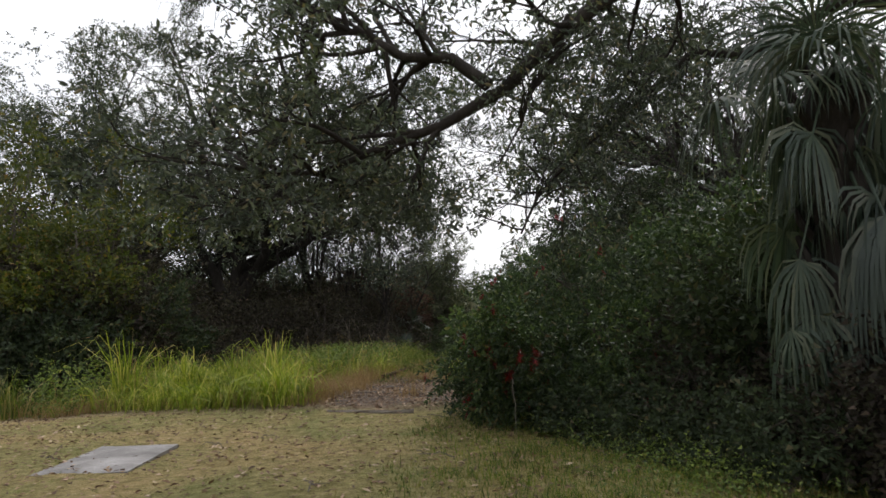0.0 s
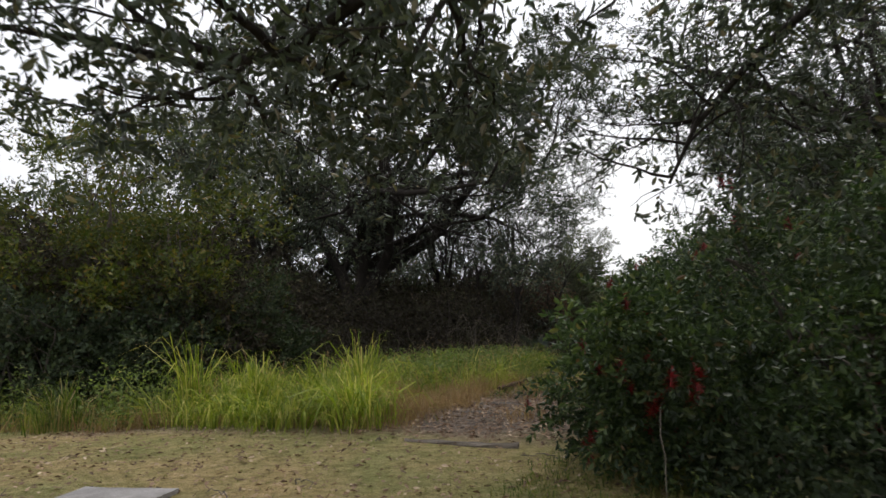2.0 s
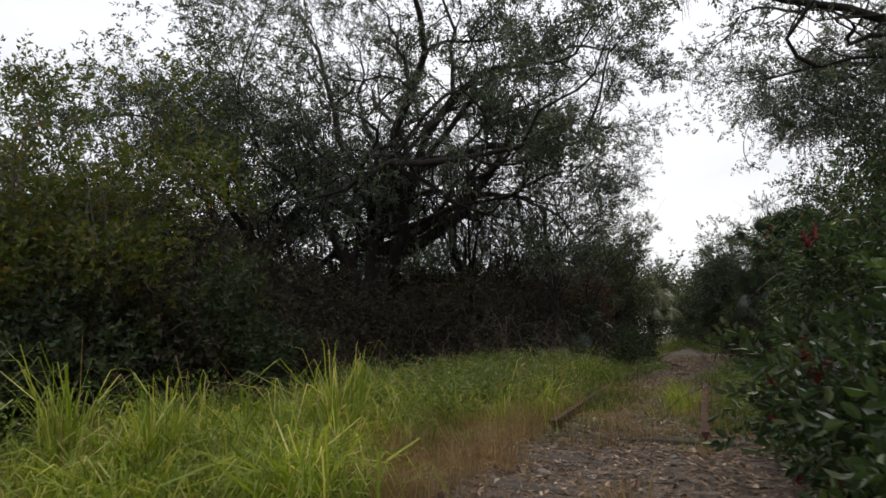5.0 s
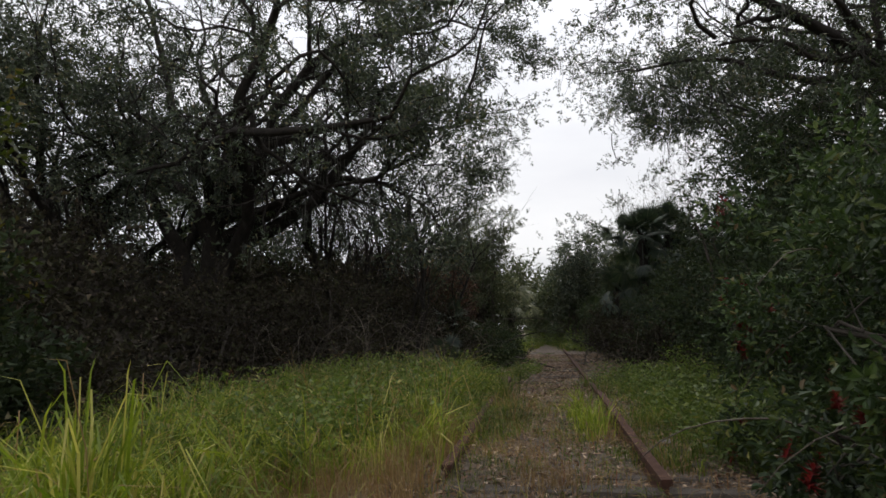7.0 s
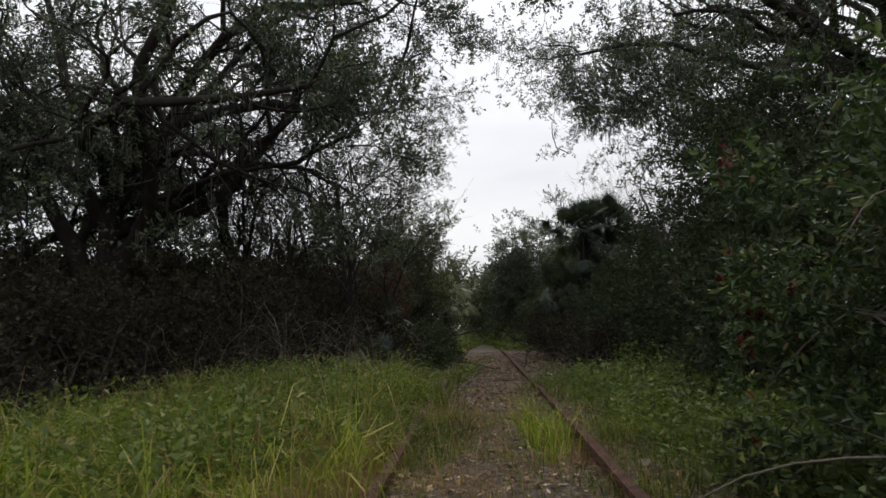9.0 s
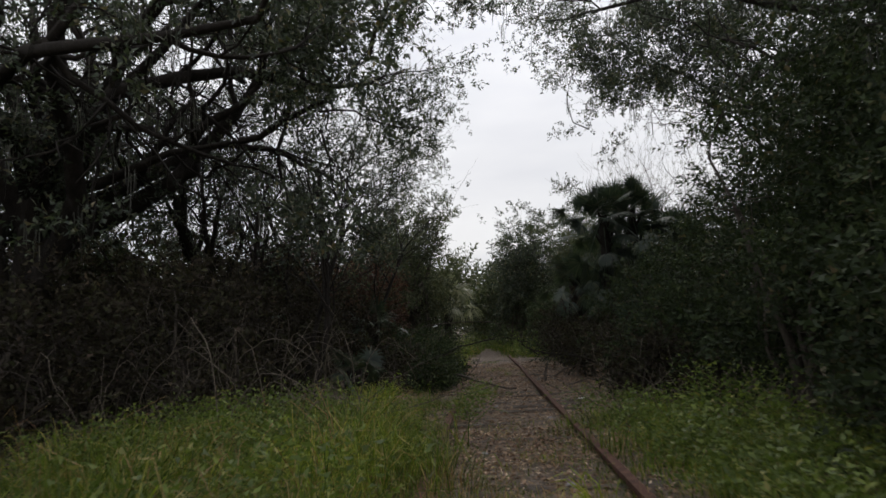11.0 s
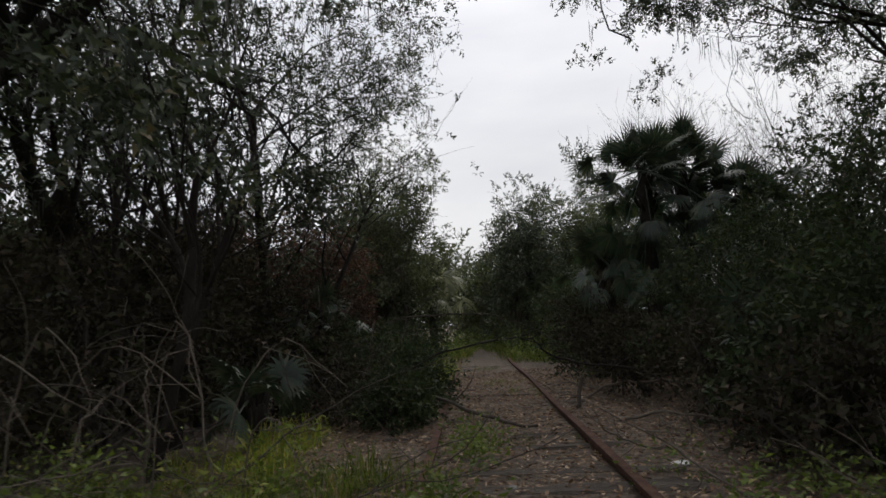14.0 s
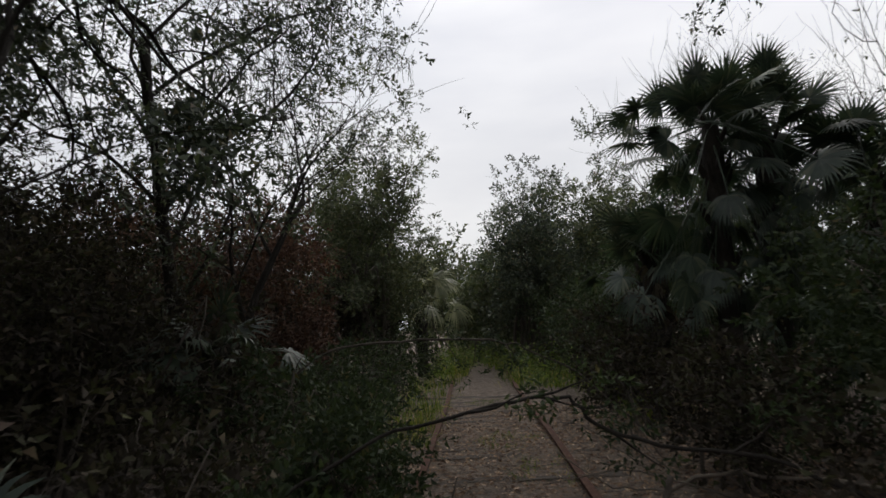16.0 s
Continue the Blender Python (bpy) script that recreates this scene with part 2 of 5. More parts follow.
def mesh_from(name, verts, sizes, loops, material, smooth=False):
    """A mesh from flat arrays: vertices, corners per face, corner indices."""
    me = bpy.data.meshes.new(name)
    verts, sizes, loops = np.asarray(verts, np.float32), np.asarray(sizes, np.int32), np.asarray(loops, np.int32)
    me.vertices.add(len(verts))
    me.vertices.foreach_set("co", verts.ravel())
    me.loops.add(len(loops))
    me.loops.foreach_set("vertex_index", loops)
    me.polygons.add(len(sizes))
    starts = np.concatenate([[0], np.cumsum(sizes)[:-1]]).astype(np.int32)
    me.polygons.foreach_set("loop_start", starts)
    me.polygons.foreach_set("use_smooth", np.full(len(sizes), smooth))
    me.update(calc_edges=True)
    me.validate()
    me.materials.append(material)
    return me


def part(name, me, parent=None, label=""):
    ob = new(name, me)
    if parent is not None:
        ob.parent = parent
    return tagged(ob, label)


def unit(v):
    return v / np.maximum(np.linalg.norm(v, axis=-1, keepdims=True), 1e-9)


def leaf_mesh(name, pos, along, length, width, material, fold=0.25, small=False):
    """Many single leaves: a folded, pointed blade at each place, growing along its own way; small: three corners do."""
    n = len(pos)
    along = unit(along)
    side = unit(np.cross(along, rng.normal(size=(n, 3))))
    up = np.cross(side, along)
    L, W = np.broadcast_to(length, n)[:, None], np.broadcast_to(width, n)[:, None]
    mid = pos + along * L * 0.45 + up * W * fold
    if small == "oval":
        v = np.stack([pos, pos + along * L * 0.28 + side * W * 0.42 + up * W * fold, pos + along * L * 0.68 + side * W * 0.46 + up * W * fold, pos + along * L - up * W * fold,
                      pos + along * L * 0.68 - side * W * 0.46 + up * W * fold, pos + along * L * 0.28 - side * W * 0.42 + up * W * fold], 1).reshape(-1, 3)
        loops = (np.arange(n)[:, None] * 6 + np.array([0, 1, 2, 3, 0, 3, 4, 5])).ravel()
        return mesh_from(name, v, np.full(2 * n, 4), loops, material)
    if small:
        v = np.stack([pos, mid + side * W * 0.95, pos + along * L], 1).reshape(-1, 3)
        return mesh_from(name, v, np.full(n, 3), np.arange(3 * n), material)
    v = np.stack([pos, mid + side * W * 0.5, pos + along * L - up * W * fold * 0.6, mid - side * W * 0.5], 1).reshape(-1, 3)
    return mesh_from(name, v, np.full(n, 4), np.arange(4 * n), material)


def blade_mesh(name, base, lean, height, width, material, droop=0.35, short=False):
    """Grass blades: three bent stations each, tapering to a point."""
    n = len(base)
    H, W = np.broadcast_to(height, n)[:, None], np.broadcast_to(width, n)[:, None]
    flat = lean.copy()
    flat[:, 2] = 0
    side = unit(np.cross(unit(flat + 1e-6), np.array([0, 0, 1.0])) + rng.normal(0, 0.4, (n, 3)))
    up = np.array([0, 0, 1.0])
    amount = np.linalg.norm(flat, axis=1, keepdims=True)
    flat = flat / np.maximum(amount, 1e-6) * np.minimum(amount, 1.0)
    amount = np.minimum(amount, 1.0)
    droop = droop * rng.uniform(0.2, 1.8, (n, 1))
    a = base + up * H * 0.5 + flat * H * 0.22
    b = base + up * H * (0.86 - droop * 0.35 * amount) + flat * H * 0.6
    c = base + up * H * (1.0 - droop * 1.3 * amount) + flat * H * 1.05
    if short:
        v = np.stack([base - side * W * 0.5, base + side * W * 0.5, a + side * W * 0.4, a - side * W * 0.4, c], 1).reshape(-1, 3)
        loops = (np.arange(n)[:, None] * 5 + np.array([0, 1, 2, 3, 3, 2, 4])).ravel()
        return mesh_from(name, v, np.tile([4, 3], n), loops, material)
    v = np.stack([base - side * W * 0.5, base + side * W * 0.5, a + side * W * 0.5, a - side * W * 0.5,
                  b + side * W * 0.36, b - side * W * 0.36, c], 1).reshape(-1, 3)
    face = np.array([0, 1, 2, 3, 3, 2, 4, 5, 5, 4, 6])
    loops = (np.arange(n)[:, None] * 7 + face).ravel()
    return mesh_from(name, v, np.tile([4, 4, 3], n), loops, material)


def tube_mesh(name, lines, material):
    """Round limbs along polylines: each line is (points, radii, sides)."""
    V, S, I, at = [], [], [], 0
    for pts, rad, k in lines:
        pts, rad = np.asarray(pts, float), np.asarray(rad, float)
        n = len(pts)
        d = unit(np.gradient(pts, axis=0))
        ref = np.array([0.31, 0.17, 0.93]) if abs(d[0, 2]) < 0.9 else np.array([0.93, 0.31, 0.17])
        s = unit(np.cross(d, ref))
        u = np.cross(d, s)
        a = np.arange(k) * 2 * np.pi / k
        ring = pts[:, None] + rad[:, None, None] * (s[:, None] * np.cos(a)[:, None] + u[:, None] * np.sin(a)[:, None])
        V.append(ring.reshape(-1, 3))
        i, j = np.meshgrid(np.arange(n - 1), np.arange(k), indexing="ij")
        q = np.stack([i * k + j, i * k + (j + 1) % k, (i + 1) * k + (j + 1) % k, (i + 1) * k + j], -1).reshape(-1, 4) + at
        I.append(q.ravel())
        S.append(np.full(len(q), 4))
        cap = np.arange(k) + at + (n - 1) * k
        I.append(cap)
        S.append([k])
        at += n * k
    return mesh_from(name, np.concatenate(V), np.concatenate(S), np.concatenate(I), material, True)


def limb(p, d, length, r0, r1, n, wander, pull):
    """A wandering limb: points and radii. pull: a way that it bends towards."""
    pts, step = [np.array(p, float)], length / n
    d = unit(np.array(d, float))
    for _ in range(n):
        d = unit(d + rng.normal(0, wander, 3) + np.array(pull) / n)
        pts.append(pts[-1] + d * step)
    return np.array(pts), np.linspace(r0, r1, n + 1), d


def grow(lines, tips, p, d, r, level, o, length=None):
    """Branches of a tree, level by level; tips are where leaves will grow."""
    last = len(o["lengths"]) - 1
    n = 7 if level < 2 else (6 if level < last else 4)
    length = (length or o["lengths"][level]) * rng.uniform(0.75, 1.2)
    pts, rad, end = limb(p, d, length, r, r * (0.28 if level == 0 else 0.42 if level < last else 0.35), n, o["wander"] * (0.75 if level == 0 else 1.0), o["pull"][level])
    lines.append((pts, rad, 7 if level < 1 else (5 if level < 2 else 3)))
    if level >= last - 1:
        tips.extend(pts[1 if level == last else n // 2:])
    if level == last:
        return
    turn0 = rng.uniform(0, 6.28)
    kids = o["kids"][level]
    for i in range(kids):
        f = 1.0 if i == 0 else o["from"][level] + (1 - o["from"][level]) * (i - 0.5 + rng.uniform(-0.4, 0.4)) / max(kids - 1, 1)
        j = int(np.clip(round(f * n), 1, n))
        dd = unit(pts[j] - pts[j - 1])
        side = unit(np.cross(dd, [0.3, 0.2, 0.9]))
        up = np.cross(side, dd)
        a = turn0 + i * 2.4 + rng.normal(0, 0.5)
        spread = o["spread"][level] * rng.uniform(0.6, 1.25) * (0.45 if i == 0 else 1)
        nd = dd * math.cos(spread) + (side * math.cos(a) + up * math.sin(a)) * math.sin(spread)
        grow(lines, tips, pts[j], nd, max(rad[j] * (0.85 if i == 0 else 0.6), 0.004), level + 1, o)


# branching of a live oak; level 0 is a main limb
OAK = {"lengths": [4.6, 3.0, 1.9, 1.1], "kids": [5, 5, 5], "from": [0.3, 0.25, 0.2], "spread": [0.75, 0.8, 0.9], "wander": 0.2,
       "pull": [(0, 0, 0.25), (0, 0, 0.2), (0, 0, 0.0), (0, 0, -0.35)]}
SLIM = {"lengths": [2.6, 1.6, 1.0], "kids": [5, 4], "from": [0.2, 0.15], "spread": [0.6, 0.8], "wander": 0.14,
        "pull": [(0, 0, 0.4), (0, 0, 0.3), (0, 0, 0.0)]}

TWIGGY = {"lengths": [2.4, 1.5, 1.1, 0.7], "kids": [5, 5, 4], "from": [0.2, 0.15, 0.15], "spread": [0.5, 0.55, 0.55], "wander": 0.16,
          "pull": [(0, 0, 0.4), (0, 0, 0.5), (0, 0, 0.5), (0, 0, 0.4)]}


def reseed(*key):
    """Each thing grows from its own place, whatever is built before it."""
    global rng
    rng = np.random.default_rng([int(abs(k) * 1000) + (7 if k < 0 else 0) for k in key])


def base_thing(name, at, label, category, group=""):
    reseed(*[float(q) for q in at[:2]])
    ob = new(name)
    ob.location = at
    ob.empty_display_size = 0.3
    return tagged(ob, label, category, group)


def sprigs(base, axis, leaf, per):
    """Leaves set round short twigs, per at each: places and ways."""
    m = len(base)
    axis = unit(axis)
    u = unit(np.cross(axis, rng.normal(size=(m, 3))))
    v = np.cross(axis, u)
    k = np.arange(per)
    f = (k + 0.4) / per
    a = k * 2.4
    pos = base[:, None] + axis[:, None] * (f * leaf * 2.3)[None, :, None]
    side = u[:, None] * np.cos(a)[None, :, None] + v[:, None] * np.sin(a)[None, :, None]
    way = axis[:, None] * (0.35 + 0.8 * f)[None, :, None] + side * (1.1 - 0.5 * f)[None, :, None] + rng.normal(0, 0.2, (m, per, 3))
    return pos.reshape(-1, 3), way.reshape(-1, 3)


def leafy(tips, n, spread, droop=0.0, leaf=0.08, per=8):
    """Sprigs of leaves around twig tips: places and ways."""
    tips = np.asarray(tips)
    m = n // per + 1
    pick = rng.integers(0, len(tips), m)
    off = np.clip(rng.normal(0, 1, (m, 3)), -1.5, 1.5) * spread * rng.uniform(0.5, 1.4, len(tips))[pick][:, None]
    off[:, 2] *= 0.7
    axis = off / spread * 0.7 + rng.normal(0, 0.7, (m, 3)) + np.array([0, 0, -droop])
    return sprigs(tips[pick] + off, axis, leaf, per)


def moss_mesh(tips, n, length):
    """Strands of grey moss hanging from the limbs."""
    at = tips[rng.integers(0, len(tips), n)]
    base = np.repeat(at, 7, 0) + rng.normal(0, 0.06, (n * 7, 3))
    L = rng.uniform(0.3, 1.0, n * 7) * length
    lean = rng.normal(0, 0.12, (n * 7, 3))
    return blade_mesh("moss", base, lean, -L, 0.014, M_MOSS, 0.0)


def tree(name, at, trunk_len, trunk_r, way, limbs, o, leaves, leaf, mat, label, spread=0.2, bark=None, keep=None, thick=1.0, group="", moss=0, aspect=0.42, sag=0.3, gap=0.0, heart=0.0):
    """A tree: tapered trunk, main limbs with their branching, and a crown of single leaves. limbs: (share of the trunk, way, length). heart: how far out the leaves begin."""
    thing = base_thing(name, at, label, "tree", group)
    pts, rad, end = limb((0, 0, -0.25), way, trunk_len, trunk_r, trunk_r * 0.62, 8, 0.09, (0, 0, 0.2))
    rad[0] *= 1.5
    rad[1] *= 1.12
    part("trunk", tube_mesh("trunk", [(pts, rad, 12)], bark or M_BARK), thing)
    tips = []
    for f, d, length in limbs:
        lines = []
        j = int(np.clip(round(f * 8), 1, 8))
        grow(lines, tips, pts[j] - unit(np.array(d, float)) * 0.05, d, rad[j] * rng.uniform(0.55, 0.75) * thick, 0, o, length)
        if keep is not None:
            p0, r0, k0 = lines[0]
            stay = keep(p0 + np.array(at))
            stay[:4] = True
            m = len(p0) if stay.all() else max(4, int(np.argmin(stay)) - 2)
            lines[0] = (p0[:m], r0[:m] * np.linspace(1, 1 if m == len(p0) else 0.25, m), k0)
            lines = lines[:1] + [q for q in lines[1:] if keep(q[0][-1:] + np.array(at))[0]]
        main = part("limb", tube_mesh("limb", lines[:1], bark or M_BARK), thing)
        tagged(part("branching", tube_mesh("branching", [q for i, q in enumerate(lines[1:]) if len(q[0]) > 5 or i % 2], bark or M_BARK), main), kind="stuff")
    tips = np.array(tips)
    if keep is not None:
        tips = tips[keep(tips + np.array(at))]
    if moss:
        tagged(part("moss", moss_mesh(tips, moss, 0.8), thing, "grey hanging moss"), kind="stuff")
    if leaves:
        seed = Vector(rng.uniform(0, 50, 3))
        dense = np.array([noise.noise(Vector(q) * 0.75 + seed) + 0.5 * noise.noise(Vector(q) * 2.2 + seed) for q in tips])
        tips = tips[(dense > -0.12 + gap) & (np.linalg.norm(tips - pts[-1], axis=1) > heart * (1 + 0.5 * dense))]
        pos, ldir = leafy(tips, leaves, spread, sag, leaf)
        ls = rng.uniform(0.7, 1.2, len(pos)) * leaf
        part("crown", leaf_mesh("crown", pos, ldir, ls, ls * aspect, mat, small=True), thing)
    return thing, tips + np.array(at)


def fan_limbs(n, lo, hi, tilt, length, toward=(0, 0)):
    """Main limbs set round a trunk, rising at about tilt from upright."""
    out, a0 = [], rng.uniform(0, 6.28)
    for i in range(n):
        a, s = a0 + i * 2.4, tilt * rng.uniform(0.5, 1.3)
        out.append((lo + (hi - lo) * (i + 0.5) / n, (math.sin(s) * math.cos(a) + toward[0], math.sin(s) * math.sin(a) + toward[1], math.cos(s)), length * rng.uniform(0.8, 1.15)))
    return out


def shrub(name, at, radii, leaves, leaf, mat, label, clumps=120, clump_r=0.24, rough=0.4, stems=9, category="shrub", aspect=0.45, hollow=0.5, group="", twig=None, droop=0.2, bare=0, bare_mat=None, bare_len=1.0, small=True, clear=None, foot=0.35):
    """A dense shrub: stems from the ground to clumps of leaves under an uneven, broken outline. at: on the ground; radii: half widths, height."""
    thing = base_thing(name, at, label, category, group)
    rx, ry, H = radii
    d = unit(rng.normal(size=(clumps, 3)))
    d[:, 2] = np.abs(d[:, 2]) * 1.2 - foot
    d = unit(d)
    seed = Vector(rng.uniform(0, 100, 3))
    bump = np.array([noise.noise(Vector(q) * 1.6 + seed) + 0.6 * noise.noise(Vector(q) * 4.0 + seed) for q in d])
    r = (hollow + (1 - hollow) * rng.uniform(0, 1, clumps) ** 0.6) * (1 + rough * bump)
    c = d * r[:, None] * np.array([rx, ry, H * 0.62]) + np.array([0, 0, H * 0.38])
    c[:, 2] = np.where(c[:, 2] < 0.1, rng.uniform(0.1, 0.5, clumps), c[:, 2])
    if clear is not None:
        ok = clear(c + np.array(at))
        c, d = c[ok], d[ok]
        leaves = int(leaves * len(c) / clumps)
        clumps = len(c)
    lines = []
    for i in range(stems):
        tgt = c[rng.integers(0, clumps)]
        p0 = np.array([rng.normal(0, rx * 0.2), rng.normal(0, ry * 0.2), -0.1])
        s = np.linspace(0, 1, 6)[:, None]
        pts = p0 + (tgt - p0) * s + np.array([0, 0, 1.0]) * (np.sin(s * np.pi) * H * 0.12) + rng.normal(0, 0.035 * H, (6, 3)) * s
        lines.append((pts, np.linspace(0.014 + 0.008 * H, 0.007, 6), 5))
        for _ in range(4):
            j = rng.integers(2, 6)
            t2 = c[np.argmin(np.linalg.norm(c - pts[j] - rng.normal(0, 0.35 * H, 3), axis=1))]
            s4 = np.linspace(0, 1, 4)[:, None]
            lines.append((pts[j] + (t2 - pts[j]) * s4 + rng.normal(0, 0.03 * H, (4, 3)) * s4, np.linspace(0.010, 0.003, 4), 3))
    twigs = []
    for _ in range(bare):
        j = rng.integers(0, clumps)
        pts, rad, _d = limb(c[j] * 0.95, d[j] + rng.normal(0, 0.4, 3) + np.array([0, 0, 0.3]), bare_len * rng.uniform(0.4, 1.0) * min(rx, 1.2), 0.006, 0.0025, 7, 0.1, (0, 0, -1.6))
        twigs.append((pts, rad, 4))
    if bare:
        tagged(part("bare_twig", tube_mesh("bare_twig", twigs, bare_mat or M_TWIG), thing, "bare arching twigs"), kind="stuff")
    tagged(part("stem", tube_mesh("stem", lines, twig or M_TWIG), thing), kind="stuff")
    m = leaves // 8 + 1
    pick = rng.integers(0, clumps, m)
    off = np.clip(rng.normal(0, 1, (m, 3)), -1.6, 1.6) * clump_r * rng.uniform(0.5, 1.4, clumps)[pick][:, None]
    off[:, 2] *= 0.75
    at_twig = c[pick] + off
    at_twig[:, 2] = np.abs(at_twig[:, 2])
    pos, way = sprigs(at_twig, off / clump_r * 0.6 + d[pick] * 0.8 + rng.normal(0, 0.5, (m, 3)) + np.array([0, 0, -droop]), leaf, 8)
    ls = rng.uniform(0.65, 1.25, len(pos)) * leaf
    part("foliage", leaf_mesh("foliage", pos, way, ls, ls * aspect, mat, small=small), thing)
    return thing, c + np.array(at)


def frond_mesh(grow_way, stalk, length, width, sag, segs, mat):
    """A fan palm leaf on its bent stalk, growing along grow_way from the origin; its long split segments bend down by their own weight."""
    d = unit(np.array(grow_way, float))
    side = unit(np.cross([0, 0, 1.0], d) + 1e-6)
    up = np.cross(d, side)
    a = rng.normal(0, 0.8)
    side, up = side * math.cos(a) + up * math.sin(a), up * math.cos(a) - side * math.sin(a)
    s = np.linspace(0, 1, 5)
    line = d * (s * stalk)[:, None] + np.array([0, 0, -0.18 * stalk]) * (s ** 2)[:, None]
    V, S, I = [], [], []
    for i in range(5):
        r = 0.016 * (1 - 0.5 * s[i])
        V += [line[i] + side * r, line[i] + up * r * 0.6, line[i] - side * r, line[i] - up * r * 0.6]
    for i in range(4):
        for j in range(4):
            I += [i * 4 + j, i * 4 + (j + 1) % 4, i * 4 + 4 + (j + 1) % 4, i * 4 + 4 + j]
            S.append(4)
    tip = line[-1]
    # the blade hangs over from the stalk's end, its face turned outward
    bend = 0.4 * math.cos(math.asin(max(-1, min(1, d[2])))) * rng.uniform(0.5, 1.3)
    d = unit(d + np.array([0, 0, -bend]))
    up = np.cross(d, side)
    for k, t in enumerate(np.linspace(-2.3, 2.3, segs)):
        L = length * (0.7 + 0.3 * math.cos(t * 0.6)) * rng.uniform(0.88, 1.06)
        w = width * rng.uniform(0.8, 1.15)
        out = d * math.cos(t) + side * math.sin(t) + up * (0.22 * math.cos(t) - 0.05 + (0.05 if k % 2 else 0))
        out = unit(out)
        p, q, b = tip.copy(), out.copy(), len(V)
        for f, ww in ((0.0, 0.25), (0.3, 0.9), (0.55, 0.95), (0.8, 0.5), (1.0, 0.05)):
            across = unit(np.cross(q, up) + 1e-6) * w * ww * 0.5
            V += [p + across, p - across]
            q = unit(q + np.array([0, 0, -sag * (0.25 + f) * rng.uniform(0.7, 1.3)]))
            p = p + q * L * 0.25
        for c in range(4):
            I += [b + 2 * c, b + 2 * c + 1, b + 2 * c + 3, b + 2 * c + 2]
            S.append(4)
    return mesh_from("frond", np.array(V), S, I, mat)


def palm(at, height, fronds, stalk, blade, label, trunk_r=0.16, mat=None, skirt=0, lo=-0.6, hi=1.35, group="", lean=(0, 0), sag=0.15, segs=30, drop=0.12, width=0.05, skirt_mat=None):
    """A cabbage palm: rough trunk with old leaf bases, long-stalked fan leaves all round its head, and dead leaves hanging below."""
    thing = base_thing("cabbage_palm", at, label, "palm", group)
    s = np.linspace(0, 1, 9)
    pts = np.stack([lean[0] * s ** 1.5, lean[1] * s ** 1.5, -0.2 + s * (height + 0.2)], 1)
    rad = trunk_r * (1 + 0.12 * np.sin(np.arange(9) * 2.1)) * np.linspace(1.15, 0.9, 9)
    part("trunk", tube_mesh("trunk", [(pts, rad, 10)], M_BARK), thing)
    boots = []
    for i in range(40):
        h = rng.uniform(0.35, 1.0)
        a = i * 2.4
        p = np.array([np.interp(h, s, pts[:, 0]), np.interp(h, s, pts[:, 1]), h * height])
        o = np.array([math.cos(a), math.sin(a), 0])
        boots.append((np.array([p + o * trunk_r * 0.8, p + o * (trunk_r + 0.05) + [0, 0, 0.12], p + o * (trunk_r + 0.1) + [0, 0, 0.26]]), np.array([0.045, 0.035, 0.02]), 4))
    tagged(part("leaf_base", tube_mesh("leaf_base", boots, M_BARK), thing, "split old leaf bases"), kind="stuff")
    top = pts[-1]
    for i in range(fronds + skirt):
        dead = i >= fronds
        a = i * 2.4 + rng.normal(0, 0.2)
        e = rng.uniform(-1.4, -0.8) if dead else lo + (hi - lo) * ((i + 0.5) / fronds) ** 0.85 + rng.normal(0, 0.1)
        d = (math.cos(e) * math.cos(a), math.cos(e) * math.sin(a), math.sin(e))
        droop = sag * (1.4 - 0.6 * math.sin(e)) * rng.uniform(0.7, 1.3) + (0.5 if dead else 0)
        me = frond_mesh(d, stalk * rng.uniform(0.22, 1.1) * (1 - 0.3 * max(0.0, math.sin(e))), blade * rng.uniform(0.85, 1.1), width, droop, segs, (skirt_mat or M_PALM_DRY) if dead else (mat or M_PALM))
        ob = part("frond", me, thing, "dead brown hanging frond" if dead and skirt_mat is None else "")
        ob.location = top - np.array([0, 0, (i - fronds) / max(skirt, 1) * height * drop if dead else 0.0])
    return thing


def scatter(n, x0, x1, y0, y1, keep=None):
    reseed(n, x0, x1, y0, y1)
    xy = np.stack([rng.uniform(x0, x1, n), rng.uniform(y0, y1, n)], 1)
    if keep is not None:
        xy = xy[keep(xy[:, 0], xy[:, 1])]
    return xy


def wave(x, y, s=1.0, o=0.0):
    """A cheap uneven field from -1 to 1, for patches."""
    return (np.sin(1.7 * s * x + 0.9 * s * y + o) + np.sin(-1.1 * s * x + 2.3 * s * y + 2.1 * o) + np.sin(3.3 * s * x + 0.4 * s * y + 1.3 + o)) / 3


def grass_patch(name, tufts, blades, height, width, mat, label, lean=0.45, spread=0.09, droop=0.35, short=False):
    """Tufts of grass blades on the ground."""
    n = len(tufts)
    c = np.repeat(tufts, blades, 0)
    th = np.repeat(rng.uniform(0.4, 1.15, n) * (1.0 if height < 0.4 else 0.8 + 0.4 * wave(tufts[:, 0], tufts[:, 1], 1.6, 0.7)), blades)
    off = rng.normal(0, spread, (n * blades, 2))
    xy = c + off
    base = np.column_stack([xy, ground_z(xy[:, 0], xy[:, 1]) - 0.02])
    ln = np.column_stack([off / spread * 0.5 + rng.normal(0, 0.6, (n * blades, 2)) + np.repeat(rng.normal(0, 0.3, (n, 2)), blades, 0), np.zeros(n * blades)]) * lean
    h = height * th * rng.uniform(0.5, 1.1, n * blades)
    me = blade_mesh(name, base, ln, h, width * rng.uniform(0.6, 1.2, n * blades), mat, droop, short)
    return tagged(new(name, me), label, "grass", kind="stuff")


